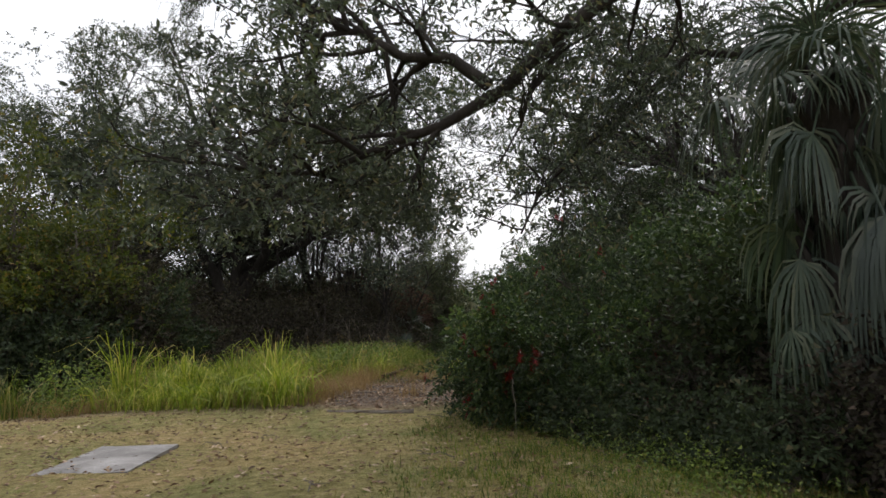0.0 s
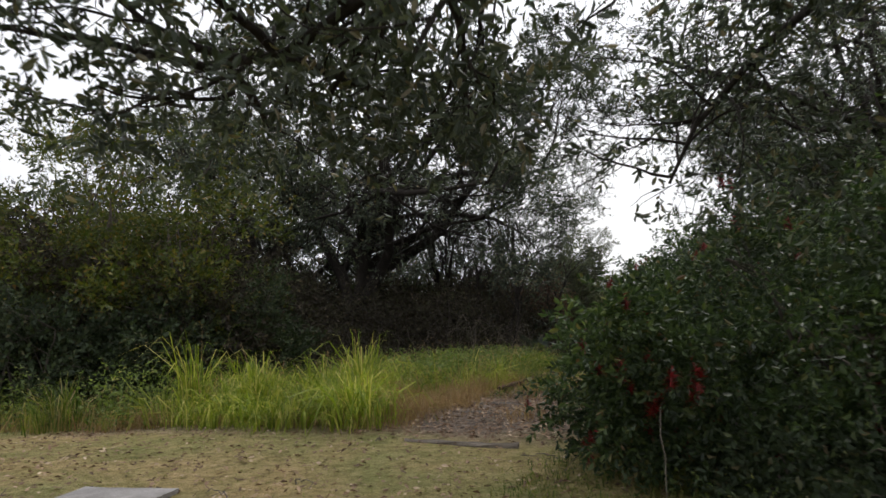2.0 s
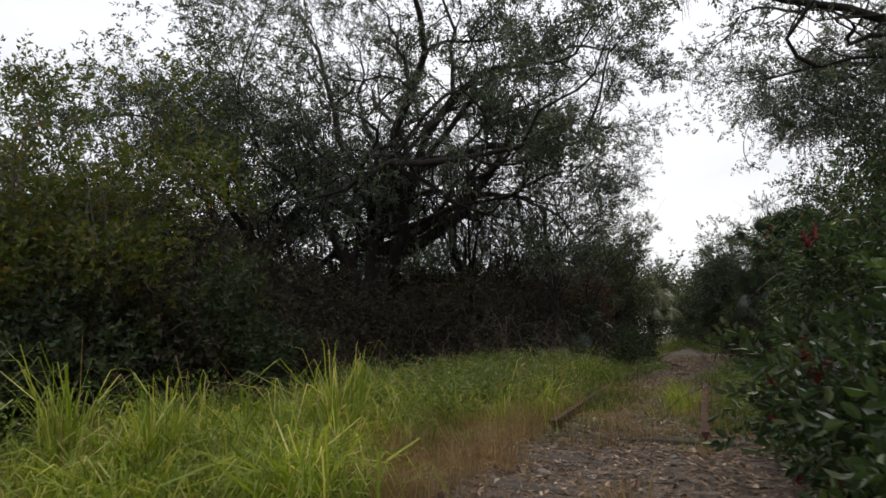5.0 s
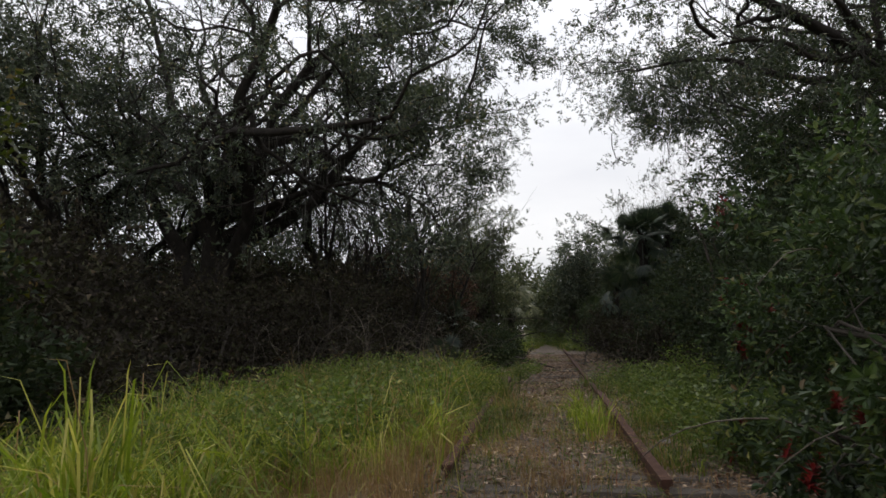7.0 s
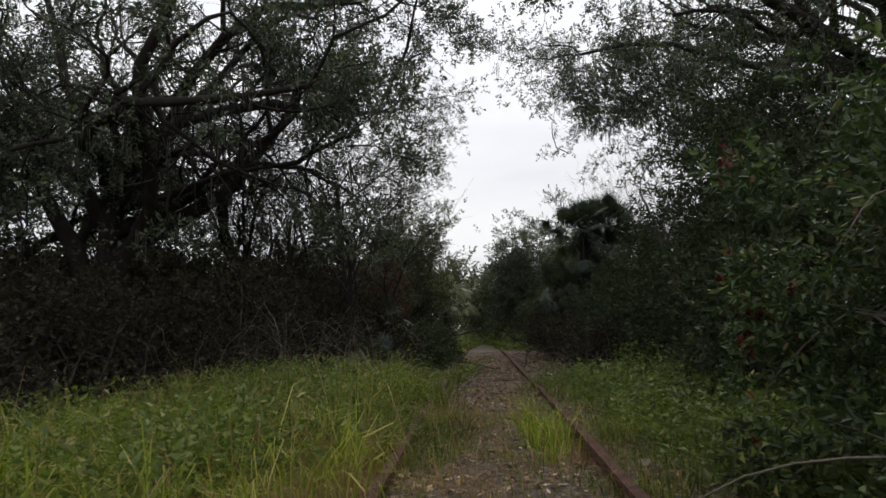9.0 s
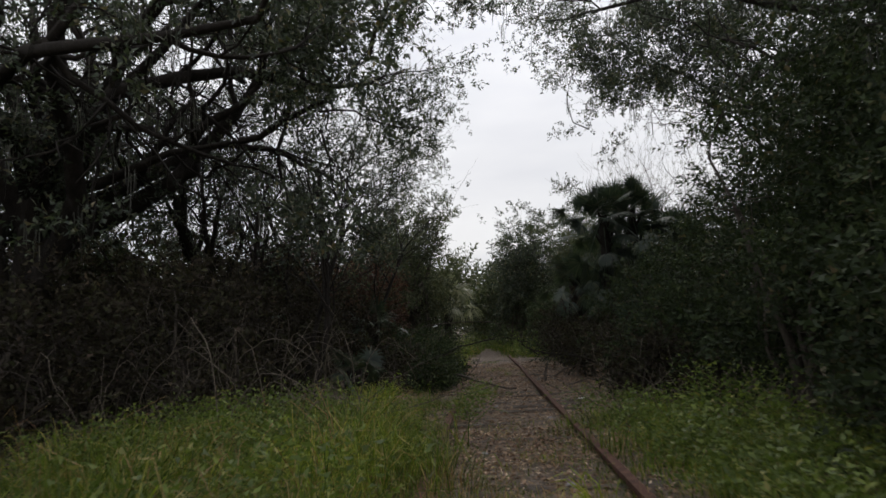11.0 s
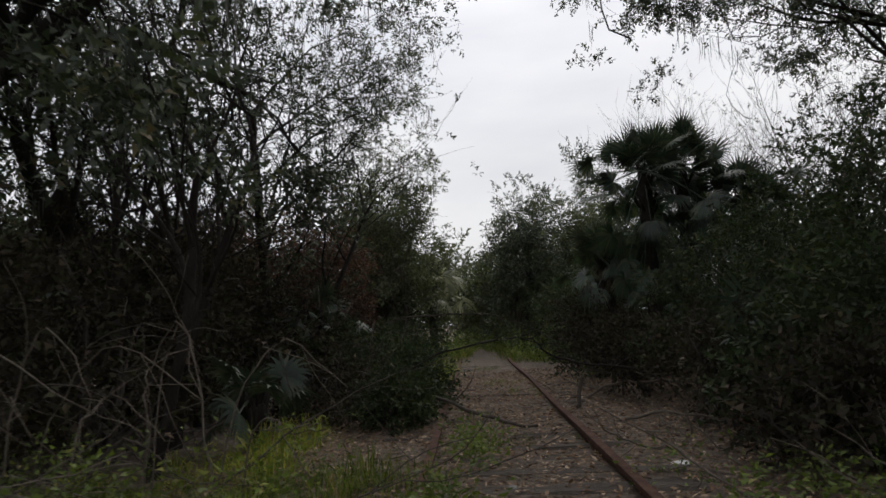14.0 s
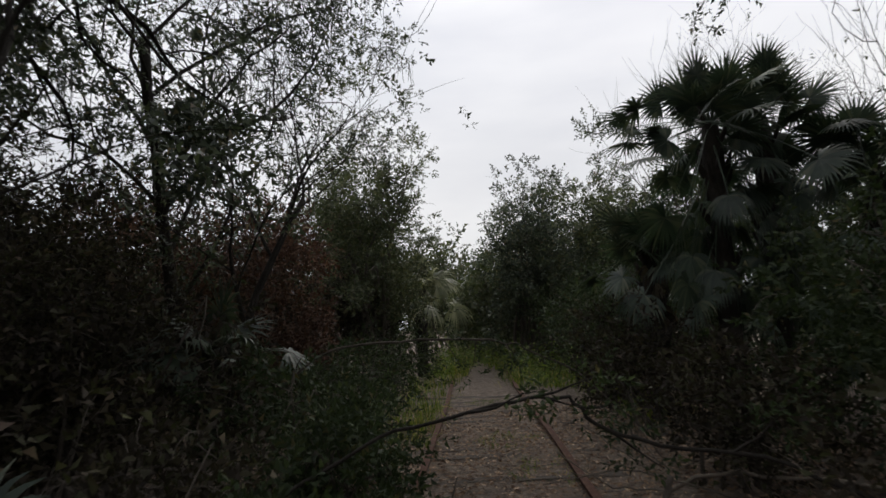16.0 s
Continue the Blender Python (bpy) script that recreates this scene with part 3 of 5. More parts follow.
def weed_patch(name, xy, height, per, leaf, mat, label, spread=0.10, aspect=0.4):
    """Leafy weeds: leaves set along thin upright stems."""
    n = len(xy)
    h = height * rng.uniform(0.4, 1.15, n)
    lean = rng.normal(0, 0.25, (n, 2))
    f = rng.uniform(0.1, 1.0, (n, per))
    z = ground_z(xy[:, 0], xy[:, 1])
    c = np.stack([xy[:, :1] + lean[:, :1] * f * h[:, None], xy[:, 1:] + lean[:, 1:] * f * h[:, None], z[:, None] + f * h[:, None]], -1).reshape(-1, 3)
    off = rng.normal(0, 1, (n * per, 3)) * np.array([1, 1, 0.3])
    ls = rng.uniform(0.6, 1.3, n * per) * leaf
    me = leaf_mesh(name, c + off * spread * 0.5, off + np.array([0, 0, 0.4]), ls, ls * aspect, mat, small=True)
    return tagged(new(name, me), label, "weeds", kind="stuff")


def litter(name, xy, size, mat, label, lift=0.012, slim=0.24):
    """Fallen leaves lying on the ground, curled and turned every way."""
    n = len(xy)
    pos = np.column_stack([xy, ground_z(xy[:, 0], xy[:, 1]) + lift * rng.uniform(0.3, 1.6, n)])
    a = rng.uniform(0, 6.283, n)
    d = np.column_stack([np.cos(a), np.sin(a), rng.normal(0, 0.25, n)])
    ls = rng.uniform(0.6, 1.3, n) * size
    side = unit(np.cross(d, [0, 0, 1.0]) + rng.normal(0, 0.25, (n, 3)))
    up = np.cross(side, d)
    w = ls[:, None] * slim
    mid = pos + d * ls[:, None] * 0.5 + up * w * rng.uniform(-0.6, 0.9, (n, 1))
    v = np.stack([pos, mid + side * w, pos + d * ls[:, None], mid - side * w], 1).reshape(-1, 3)
    return tagged(new(name, mesh_from(name, v, np.full(n, 4), np.arange(4 * n), mat)), label, "leaf litter", kind="stuff")


def stick(name, pts, r0, r1, mat, label, twigs=0, category="branch", leaves=0, leaf_m=None, sub=0.6):
    """A fallen branch along given points, with side twigs."""
    pts = np.array(pts, float)
    o = base_thing(name, pts[0], label, category)
    f = np.linspace(0, len(pts) - 1, 4 * (len(pts) - 1) + 1)
    k = np.arange(len(pts))
    line = np.stack([np.interp(f, k, pts[:, i]) for i in range(3)], 1)
    line[1:-1] = (line[:-2] + line[1:-1] * 2 + line[2:]) / 4
    line[1:-1] += rng.normal(0, 0.012, line[1:-1].shape)
    lines = [(line, np.linspace(r0, r1, len(line)), 7)]
    ends = []
    for _ in range(twigs):
        j = rng.integers(len(line) // 4, len(line))
        tp, tr, _d = limb(line[j], unit(line[min(j + 1, len(line) - 1)] - line[j - 1]) + rng.normal(0, 0.6, 3), sub * rng.uniform(0.5, 1.2), r1 * 0.8, 0.003, 5, 0.18, (0, 0, 0.1))
        lines.append((tp, tr, 4))
        ends.extend(tp[2:])
    lines = [(l[0] - pts[0], l[1], l[2]) for l in lines]
    main = part("wood", tube_mesh("wood", lines[:1], mat), o)
    if twigs:
        tagged(part("twig", tube_mesh("twig", lines[1:], mat), main), kind="stuff")
    if leaves:
        pos, w = leafy(np.array(ends) - pts[0], leaves, 0.09, 0.3)
        ls = rng.uniform(0.7, 1.2, len(pos)) * 0.07
        part("foliage", leaf_mesh("foliage", pos, w, ls, ls * 0.42, leaf_m), o)
    return o


# ---- the ground ----
def track_x(y):
    """The middle of the track, which runs straight along y."""
    return np.zeros_like(np.asarray(y, float))


def ground_z(x, y):
    x, y = np.asarray(x, float), np.asarray(y, float)
    side = np.abs(x - track_x(y))
    bank = np.clip((y - 0.5) / 3.5, 0, 1)
    bank = bank * bank * (3 - 2 * bank)
    z = -0.30 + 0.17 * bank - bank * (0.06 * np.clip((side - 1.3) / 1.5, 0, 1) + 0.45 * np.clip((side - 3.5) / 5.0, 0, 1))
    deep = np.clip((y - 8.5) / 5.0, 0, 1)
    z = z + 0.05 * deep * deep * (3 - 2 * deep)
    z = z + 0.02 * np.sin(1.3 * x + 0.4 * y) * np.cos(0.9 * y) + 0.012 * np.sin(3.1 * x) * np.sin(2.7 * y + x)
    return z


def ground_sheet():
    def steps(lo, hi, fine_lo, fine_hi, d):
        far = [fine_lo - d * 1.35 ** i for i in range(1, 60) if fine_lo - d * 1.35 ** i > lo]
        fine = list(np.arange(fine_lo, fine_hi + d / 2, d))
        return np.array([lo] + far[::-1] + fine + [fine_hi + d * 1.35 ** i for i in range(1, 60) if fine_hi + d * 1.35 ** i < hi] + [hi])
    xs, ys = steps(-900, 900, -12, 8, 0.25), steps(-900, 900, -9, 34, 0.25)
    X, Y = np.meshgrid(xs, ys)
    v = np.stack([X, Y, ground_z(X, Y)], -1).reshape(-1, 3)
    nx, ny = len(xs), len(ys)
    i, j = np.meshgrid(np.arange(ny - 1), np.arange(nx - 1), indexing="ij")
    q = np.stack([i * nx + j, i * nx + j + 1, (i + 1) * nx + j + 1, (i + 1) * nx + j], -1).reshape(-1, 4)
    me = mesh_from("ground", v, np.full(len(q), 4), q.ravel(), M_GROUND, True)
    return tagged(new("ground", me), "brown leaf-strewn earth with a worn mown lawn", "ground", kind="structure")


ground_sheet()


def gz(x, y):
    return float(ground_z(x, y))


def on(x, y):
    return (x, y, gz(x, y))


# ---- the track ----
def rail_mesh(side, y0, y1, sway):
    """A rusty rail with head, web and foot, bent out of line here and there."""
    prof = np.array([(-0.036, 0), (0.036, 0), (0.036, -0.035), (0.010, -0.048), (0.010, -0.115), (0.065, -0.14), (0.065, -0.15),
                     (-0.065, -0.15), (-0.065, -0.14), (-0.010, -0.115), (-0.010, -0.048), (-0.036, -0.035)])
    ys = np.arange(y0, y1, 0.5)
    V = []
    for y in ys:
        x = float(track_x(y)) + side * 0.752 + sway * math.sin(y * 0.55 + side)
        V.append(np.stack([x + prof[:, 0], np.full(12, y), prof[:, 1] + 0.012 * math.sin(y * 0.8)], 1))
    V = np.concatenate(V)
    n = len(ys)
    i, j = np.meshgrid(np.arange(n - 1), np.arange(12), indexing="ij")
    q = np.stack([i * 12 + j, (i + 1) * 12 + j, (i + 1) * 12 + (j + 1) % 12, i * 12 + (j + 1) % 12], -1).reshape(-1, 4)
    loops = np.concatenate([q.ravel(), np.arange(12), np.arange(12)[::-1] + (n - 1) * 12])
    return mesh_from("rail", V, np.concatenate([np.full(len(q), 4), [12, 12]]), loops, M_RUST)


for side, y0 in ((-1, 6.4), (1, 6.0)):
    tagged(new("rail", rail_mesh(side, y0, 60.0, 0.012)), "rusty brown steel rail half buried in litter", "rail", "rails of the track")


def tie_mesh(length, w, h):
    """A weathered timber tie: split, rounded edges and ragged ends."""
    nx, prof = 9, np.array([(-0.5, -1), (-0.5, -0.15), (-0.42, 0), (-0.1, 0.02), (0.12, -0.03), (0.42, 0), (0.5, -0.15), (0.5, -1)])
    V = []
    for i in range(nx):
        x = -length / 2 + length * i / (nx - 1)
        jit = rng.normal(0, 0.008, (8, 2))
        e = 0.03 * rng.normal() if i in (0, nx - 1) else 0
        V.append(np.column_stack([np.full(8, x + e) + rng.normal(0, 0.012, 8) * (i in (0, nx - 1)), prof[:, 0] * w + jit[:, 0], prof[:, 1] * h + jit[:, 1]]))
    V = np.concatenate(V)
    i, j = np.meshgrid(np.arange(nx - 1), np.arange(8), indexing="ij")
    q = np.stack([i * 8 + j, i * 8 + (j + 1) % 8, (i + 1) * 8 + (j + 1) % 8, (i + 1) * 8 + j], -1).reshape(-1, 4)
    loops = np.concatenate([q.ravel(), np.arange(8)[::-1], np.arange(8) + (nx - 1) * 8])
    return mesh_from("tie", V, np.concatenate([np.full(len(q), 4), [8, 8]]), loops, M_TIE)


board = new("timber_board", tie_mesh(1.05, 0.07, 0.1))
board.data.materials[0] = M_DEADWOOD
board.matrix_world = pose(0.05, 2.08, gz(0.05, 2.08) + 0.03, 0, 0, -1.5)
tagged(board, "pale weathered timber across the end of the track", "timber")
tie_shapes = [tie_mesh(2.5, 0.21, 0.16) for _ in range(4)]
for i in range(48):
    y = 3.3 + i * 0.56
    ob = new("railway_tie", tie_shapes[i % 4])
    sunk = 0.02 if i == 5 else rng.uniform(-0.03, 0.012)
    x = float(track_x(y)) + rng.normal(0, 0.04)
    ob.matrix_world = pose(x, y + rng.normal(0, 0.03), gz(x, y) + sunk, 0, rng.normal(0, 0.5), rng.normal(0, 1.5))
    tagged(ob, "weathered grey timber railway tie sunk in leaf litter", "railway tie", "ties under the rails")

# ---- trees ----
def left_of(edge):
    """Crowns left of the track leave its sky open, unevenly, reaching further over it high up."""
    return lambda q: q[:, 0] < edge + 0.45 * np.clip(q[:, 2] - 6.0, -2, 5) + 1.1 * wave(q[:, 1], q[:, 2], 0.55) + 0.4 * wave(q[:, 1], q[:, 2], 1.6)


def right_of(edge):
    return lambda q: (q[:, 0] > edge + 0.7 * wave(q[:, 1], q[:, 2], 0.9, 2.0)) & (q[:, 2] > 7.3 - 0.35 * np.clip(q[:, 0] - 0.5, 0, 4) - 1.2 * np.clip(q[:, 0] - 4.4, 0, 3) + 0.5 * wave(q[:, 0], q[:, 1], 1.2))


BIG = dict(OAK, lengths=[5.4, 3.4, 2.1, 1.2])
tree("live_oak", on(-9.5, 18.0), 5.0, 0.34, (0.03, 0, 1),
     [(0.5, (-0.8, -0.3, 0.9), 5.5), (0.55, (0.75, -0.35, 0.95), 6.8), (0.7, (0.9, 0.2, 0.8), 8.6), (0.75, (-0.7, 0.5, 0.9), 6.0), (0.85, (0.45, -0.6, 0.9), 6.4), (0.9, (-0.6, -0.4, 1.0), 6.4), (1.0, (0.2, 0.2, 1.1), 6.6),
      (1.0, (0.8, -0.1, 0.9), 9.0), (1.0, (0.95, 0.25, 0.75), 10.0), (1.0, (0.3, -0.3, 1.2), 7.6), (0.95, (0.7, 0.2, 1.05), 9.4), (0.9, (-0.1, -0.4, 1.2), 6.8), (1.0, (0.7, -0.45, 0.9), 8.6), (1.0, (0.9, -0.1, 0.95), 10.4)],
     dict(BIG, wander=0.36), 90000, 0.115, M_OAK_LEAF, "large live oak with dark crooked limbs and grey-green leaves", 0.17, keep=left_of(-0.7), moss=320, gap=0.3, thick=1.5, aspect=0.46, heart=4.6)
tree("live_oak", on(8.4, 16.6), 6.6, 0.36, (-0.12, 0, 1),
     [(0.8, (-1, -0.15, 0.25), 5.6), (0.9, (-0.85, -0.45, 0.4), 5.4), (0.9, (-0.85, 0.5, 0.4), 5.6), (0.95, (-1, 0.1, 0.4), 7.2), (1.0, (-0.85, -0.4, 0.6), 6.6), (1.0, (-0.95, 0.3, 0.55), 7.6), (1.0, (0.5, -0.3, 1), 5.0),
      (1.0, (-0.2, -0.7, 0.9), 5.0), (1.0, (-0.7, -0.1, 0.9), 6.6), (1.0, (-0.4, 0.3, 1.2), 5.6), (0.95, (-0.7, 0.85, 0.45), 8.4), (0.9, (-0.2, 0.9, 0.5), 6.5), (0.85, (-0.3, -0.9, 0.5), 5.0)],
     dict(OAK, pull=[(0, 0, 0.0), (0, 0, -0.1), (0, 0, -0.25), (0, 0, -0.6)], lengths=[5.4, 3.0, 2.0, 1.1], wander=0.3, **{"from": [0.2, 0.2, 0.15]}), 42000, 0.105, M_OAK_LEAF, "large live oak leaning over the track with thick dark limbs", 0.15, keep=right_of(0.3), moss=90, gap=0.24, aspect=0.46, thick=1.15)
tree("live_oak", on(9.6, 24.2), 6.4, 0.26, (-0.1, 0, 1),
     [(0.6, (-0.9, -0.2, 0.5), 5.0), (0.75, (-0.9, 0.3, 0.6), 6.0), (0.9, (-0.9, -0.3, 0.6), 6.4), (1.0, (-0.9, 0.1, 0.55), 7.4), (1.0, (-0.4, 0.3, 1.1), 5.0), (1.0, (-0.3, -0.8, 0.8), 4.6), (0.7, (-0.4, -0.7, 0.6), 4.0)],
     dict(OAK, lengths=[5.0, 2.8, 1.8, 1.0], wander=0.3), 60000, 0.10, M_OAK_LEAF, "live oak with a dense grey-green crown behind the palms", 0.15, keep=lambda q: (q[:, 0] > 6.4 + 0.4 * wave(q[:, 1], q[:, 2], 1.2)) | (q[:, 2] > 6.6 + 0.5 * wave(q[:, 0], q[:, 1], 1.2)) & (q[:, 0] > 2.2), moss=60, gap=0.1, aspect=0.46, thick=0.6)
tree("live_oak", on(-13.8, 18.6), 6.0, 0.34, (0, 0, 1), fan_limbs(8, 0.4, 1.0, 0.8, 4.6), dict(BIG, lengths=[4.4, 2.8, 1.8, 1.0]), 110000, 0.13, M_OAK_LEAF, "tall live oak with a dense dark crown", 0.24, gap=-0.1, moss=20)
tree("live_oak", on(-4.9, 26.0), 6.6, 0.12, (0.1, 0, 1), fan_limbs(12, 0.4, 1.0, 0.65, 4.0, (0.25, 0)), dict(OAK, lengths=[4.0, 2.4, 1.5, 0.8], wander=0.3), 24000, 0.10, M_OAK_LEAF, "slender oak with moss and a leafy top beside the track", 0.15, keep=left_of(-1.6), moss=60, gap=0.22, thick=0.7)
tree("live_oak", on(-6.55, 22.83), 5.59, 0.17, (0.02, 0, 1), fan_limbs(8, 0.4, 1.0, 0.5, 3.2), dict(OAK, lengths=[3.2, 2.0, 1.3, 0.7]), 13000, 0.11, M_OAK_LEAF, "slender oak with moss and a thin crown", 0.15, keep=left_of(-2.0), moss=60, gap=0.14)
tree("live_oak", on(7.9, 10.4), 3.9, 0.24, (-0.08, -0.05, 1), fan_limbs(8, 0.45, 1.0, 0.85, 4.2, (-0.25, 0)), dict(OAK, lengths=[4.2, 2.6, 1.7, 0.9]), 18000, 0.10, M_OAK_LEAF, "live oak with a lacy grey-green crown behind the bushes", 0.15, moss=50, gap=0.1)
# pale willowy trees far along the track
for x, y, h in ((-3.79, 38.13, 4.72), (-4.44, 41.69, 4.06)):
    tree("slender_tree", on(x, y), h, 0.10, (0.02, 0, 1), fan_limbs(11, 0.12, 1.0, 0.5, 2.0), SLIM, 17000, 0.125, M_PALE_LEAF, "slender pale green tree with a feathery crown", 0.15, gap=-0.3)
for x, y, h in ((5.44, 37.62, 3.9), (6.13, 44.74, 4.59)):
    tree("slender_tree", on(x, y), h, 0.10, (0.02, 0, 1), fan_limbs(11, 0.12, 1.0, 0.55, 2.3), SLIM, 15000, 0.15, M_PALE_LEAF, "grey-green slender tree beside the far track", 0.18, gap=-0.3)
for x, y, r, h, n in ((-2.75, 33.55, 1.33, 8.07, 24000), (-4.62, 36.09, 1.59, 7.51, 16000), (1.73, 37.62, 1.49, 6.7, 20000), (2.53, 40.16, 1.59, 6.82, 16000), (4.14, 37.11, 1.59, 5.87, 16000), (2.67, 44.74, 1.8, 6.72, 14000)):
    shrub("slender_tree", on(x, y), (r, r, h), n, 0.105 if x < 0 else 0.125, M_PALE_LEAF if x < 0 else M_OAK_LEAF, "slender pale green tree leafy to the ground" if x < 0 else "slender grey-green tree leafy to the ground", 170, 0.19, 0.9, 12, "tree", hollow=0.2, bare=40)
# bare and thin trees
for x, y, h in ((7.06, 29.41, 4.93), (5.22, 31.01, 5.37), (8.39, 25.05, 4.63)):
    tree("bare_tree", on(x, y), h * 0.85, 0.10, (0, 0, 1), fan_limbs(9, 0.3, 1.0, 0.45, 2.6), TWIGGY, 900, 0.07, M_PALE_LEAF, "nearly bare tree with thin upright grey twigs", 0.16, M_TWIG)


for x, y, h, lx in ((-3.87, 19.06, 4.04, 0.15), (-5.16, 19.73, 4.47, 0.12), (-4.49, 21.28, 4.63, -0.1), (-3.37, 23.72, 3.9, 0.1), (-5.79, 21.5, 4.32, -0.06), (-3.29, 17.29, 3.19, 0.12)):
    tree("bare_tree", on(x, y), h, 0.06, (lx, 0, 1), fan_limbs(5, 0.45, 1.0, 0.55, 1.8), SLIM, 700, 0.09, M_OAK_LEAF, "thin dark sapling with sparse leaves in the thicket", 0.16, sag=0.2)


def near_oak():
    """The oak whose low limb reaches over the lawn, with a curtain of leaves hanging from it."""
    at = np.array(on(5.75, -0.96))
    thing = base_thing("live_oak", at, "live oak with a long low limb over the lawn", "tree")
    part("trunk", tube_mesh("trunk", [(np.array([(0, 0, -0.2), (0.05, 0, 1.5), (-0.1, 0, 3.2), (-0.3, 0.1, 5.0), (-0.4, 0.2, 7.5)]), np.array([0.5, 0.33, 0.3, 0.27, 0.16]), 12)], M_BARK), thing)
    main = np.array([(5.63, -0.96, 3.1), (4.53, -1.33, 3.65), (3.39, -1.66, 3.45), (2.44, -1.74, 2.91), (1.99, -1.7, 2.56), (1.69, -1.74, 2.32), (1.27, -1.7, 2.07), (1, -1.74, 1.98), (0.39, -1.62, 1.88), (-0.23, -1.4, 1.93)])
    rad = np.array([0.12, 0.10, 0.075, 0.06, 0.05, 0.043, 0.037, 0.028, 0.02, 0.01])
    main[:, 0] += 0.12
    main[1:-1] += rng.normal(0, 0.035, (8, 3))
    lines, tips, thin = [(main - at, rad, 9)], [], []
    o = {"lengths": [0.76, 0.46, 0.27], "kids": [5, 4], "from": [0.25, 0.2], "spread": [0.7, 0.8], "wander": 0.2, "pull": [(0, 0, 0.1), (0, 0, 0.0), (0, 0, -0.5)]}
    # a fork that rises to the left, then side branches down and out
    fork = np.array([(1.73, -1.74, 2.35), (1.47, -1.7, 2.58), (1.13, -1.66, 2.63), (0.8, -1.62, 2.87), (0.34, -1.55, 2.89)])
    lines.append((fork - at, np.array([0.05, 0.042, 0.035, 0.026, 0.016]), 7))
    drop = np.array([(2.29, -1.74, 2.81), (2.19, -1.7, 2.55), (2.0, -1.66, 2.3), (1.94, -1.62, 2.1)])
    lines.append((drop - at, np.array([0.03, 0.025, 0.018, 0.008]), 6))
    for src, n, length, way in ((main[6:], 13, 0.95, (-0.5, 0.1, -0.25)), (fork[1:], 11, 0.9, (-0.5, 0.2, 0.1)), (main[4:8], 5, 0.8, (-0.3, 0.3, -0.5)), (main[1:5], 6, 1.2, (-0.2, 0.8, 0.3)), (fork[2:], 6, 1.1, (-0.5, -0.1, 0.9)), (main[8:], 3, 1.0, (-0.6, 0.5, 0.1))):
        for i in range(n):
            f = rng.uniform(0, len(src) - 1.01)
            k = int(f)
            p = src[k] + (src[k + 1] - src[k]) * (f - k)
            grow(lines, tips, p - at, unit(np.array(way) + rng.normal(0, 0.5, 3)), 0.022, 0, o, length)
    for i in range(14):
        p = drop[rng.integers(1, 4)]
        grow(lines, thin, p - at, unit(rng.normal(0, 0.7, 3) + np.array([0, 0, -0.2])), 0.009, 1, o)
    # a leafy limb that hangs over the bush
    lines = [q for q in lines if (q[0][:, 2] + at[2]).min() > 1.55 or len(q[0]) > 8]
    hang = np.array([(5.63, -0.82, 3.1), (4.84, -0.16, 3.55), (4.17, 0.43, 3.35), (3.67, 0.43, 3.41), (3.15, 0.81, 3.03), (2.56, 0.89, 2.61), (2.11, 0.89, 2.12), (1.92, 0.81, 1.72)])
    lines.append((hang - at, np.array([0.07, 0.06, 0.05, 0.043, 0.036, 0.028, 0.018, 0.01]), 7))
    low = []
    for i in range(26):
        f = rng.uniform(2.4, 7.0)
        k = min(int(f), 6)
        grow(lines, low, hang[k] + (hang[k + 1] - hang[k]) * (f - k) - at, unit(np.array([-0.3, -0.1, 0.15]) + rng.normal(0, 0.6, 3)), 0.011, 0, o, 0.75)
    low = np.array(low)
    pos, way = leafy(low[low[:, 0] + at[0] > 1.6], 5500, 0.11, 0.4, 0.065)
    ls = rng.uniform(0.7, 1.2, len(pos)) * 0.07
    part("crown", leaf_mesh("crown", pos, way, ls, ls * 0.42, M_OAK_LEAF, small="oval"), thing)
    # the upper crown, mostly unseen; leaves and back limbs added to shade palm and bush
    for d in ((0.6, 0.3, 0.9), (0.1, -0.8, 0.8), (0.2, 0.9, 0.7), (-0.4, -0.9, 0.5)):
        sub = []
        up = []
        grow(sub, up, (-0.35, 0.15, 6.2), d, 0.11, 0, dict(OAK, lengths=[3.6, 2.2, 1.4, 0.8]))
        main_limb = part("limb", tube_mesh("limb", sub[:1], M_BARK), thing)
        tagged(part("branching", tube_mesh("branching", sub[1:], M_BARK), main_limb), kind="stuff")
        pos, way = leafy(up, 9000, 0.2, 0.3)
        ls = rng.uniform(0.7, 1.2, len(pos)) * 0.12
        part("crown", leaf_mesh("crown", pos, way, ls, ls * 0.4, M_OAK_LEAF), thing)
    main_limb = part("limb", tube_mesh("limb", lines[:1], M_BARK), thing)
    tagged(part("branching", tube_mesh("branching", lines[1:], M_BARK), main_limb), kind="stuff")
    tips = np.array(tips)
    pos, way = leafy(tips, 18000, 0.11, 0.5, 0.055)
    keep = pos[:, 2] + at[2] > 1.4
    pos, way = pos[keep], way[keep]
    ls = rng.uniform(0.7, 1.25, len(pos)) * 0.055
    part("crown", leaf_mesh("crown", pos, way, ls, ls * 0.38, M_OAK_LEAF, small="oval"), thing)
    pos, way = leafy(thin, 1800, 0.1, 0.5)
    ls = rng.uniform(0.7, 1.25, len(pos)) * 0.055
    part("crown", leaf_mesh("crown", pos, way, ls, ls * 0.34, M_OAK_LEAF), thing)


near_oak()

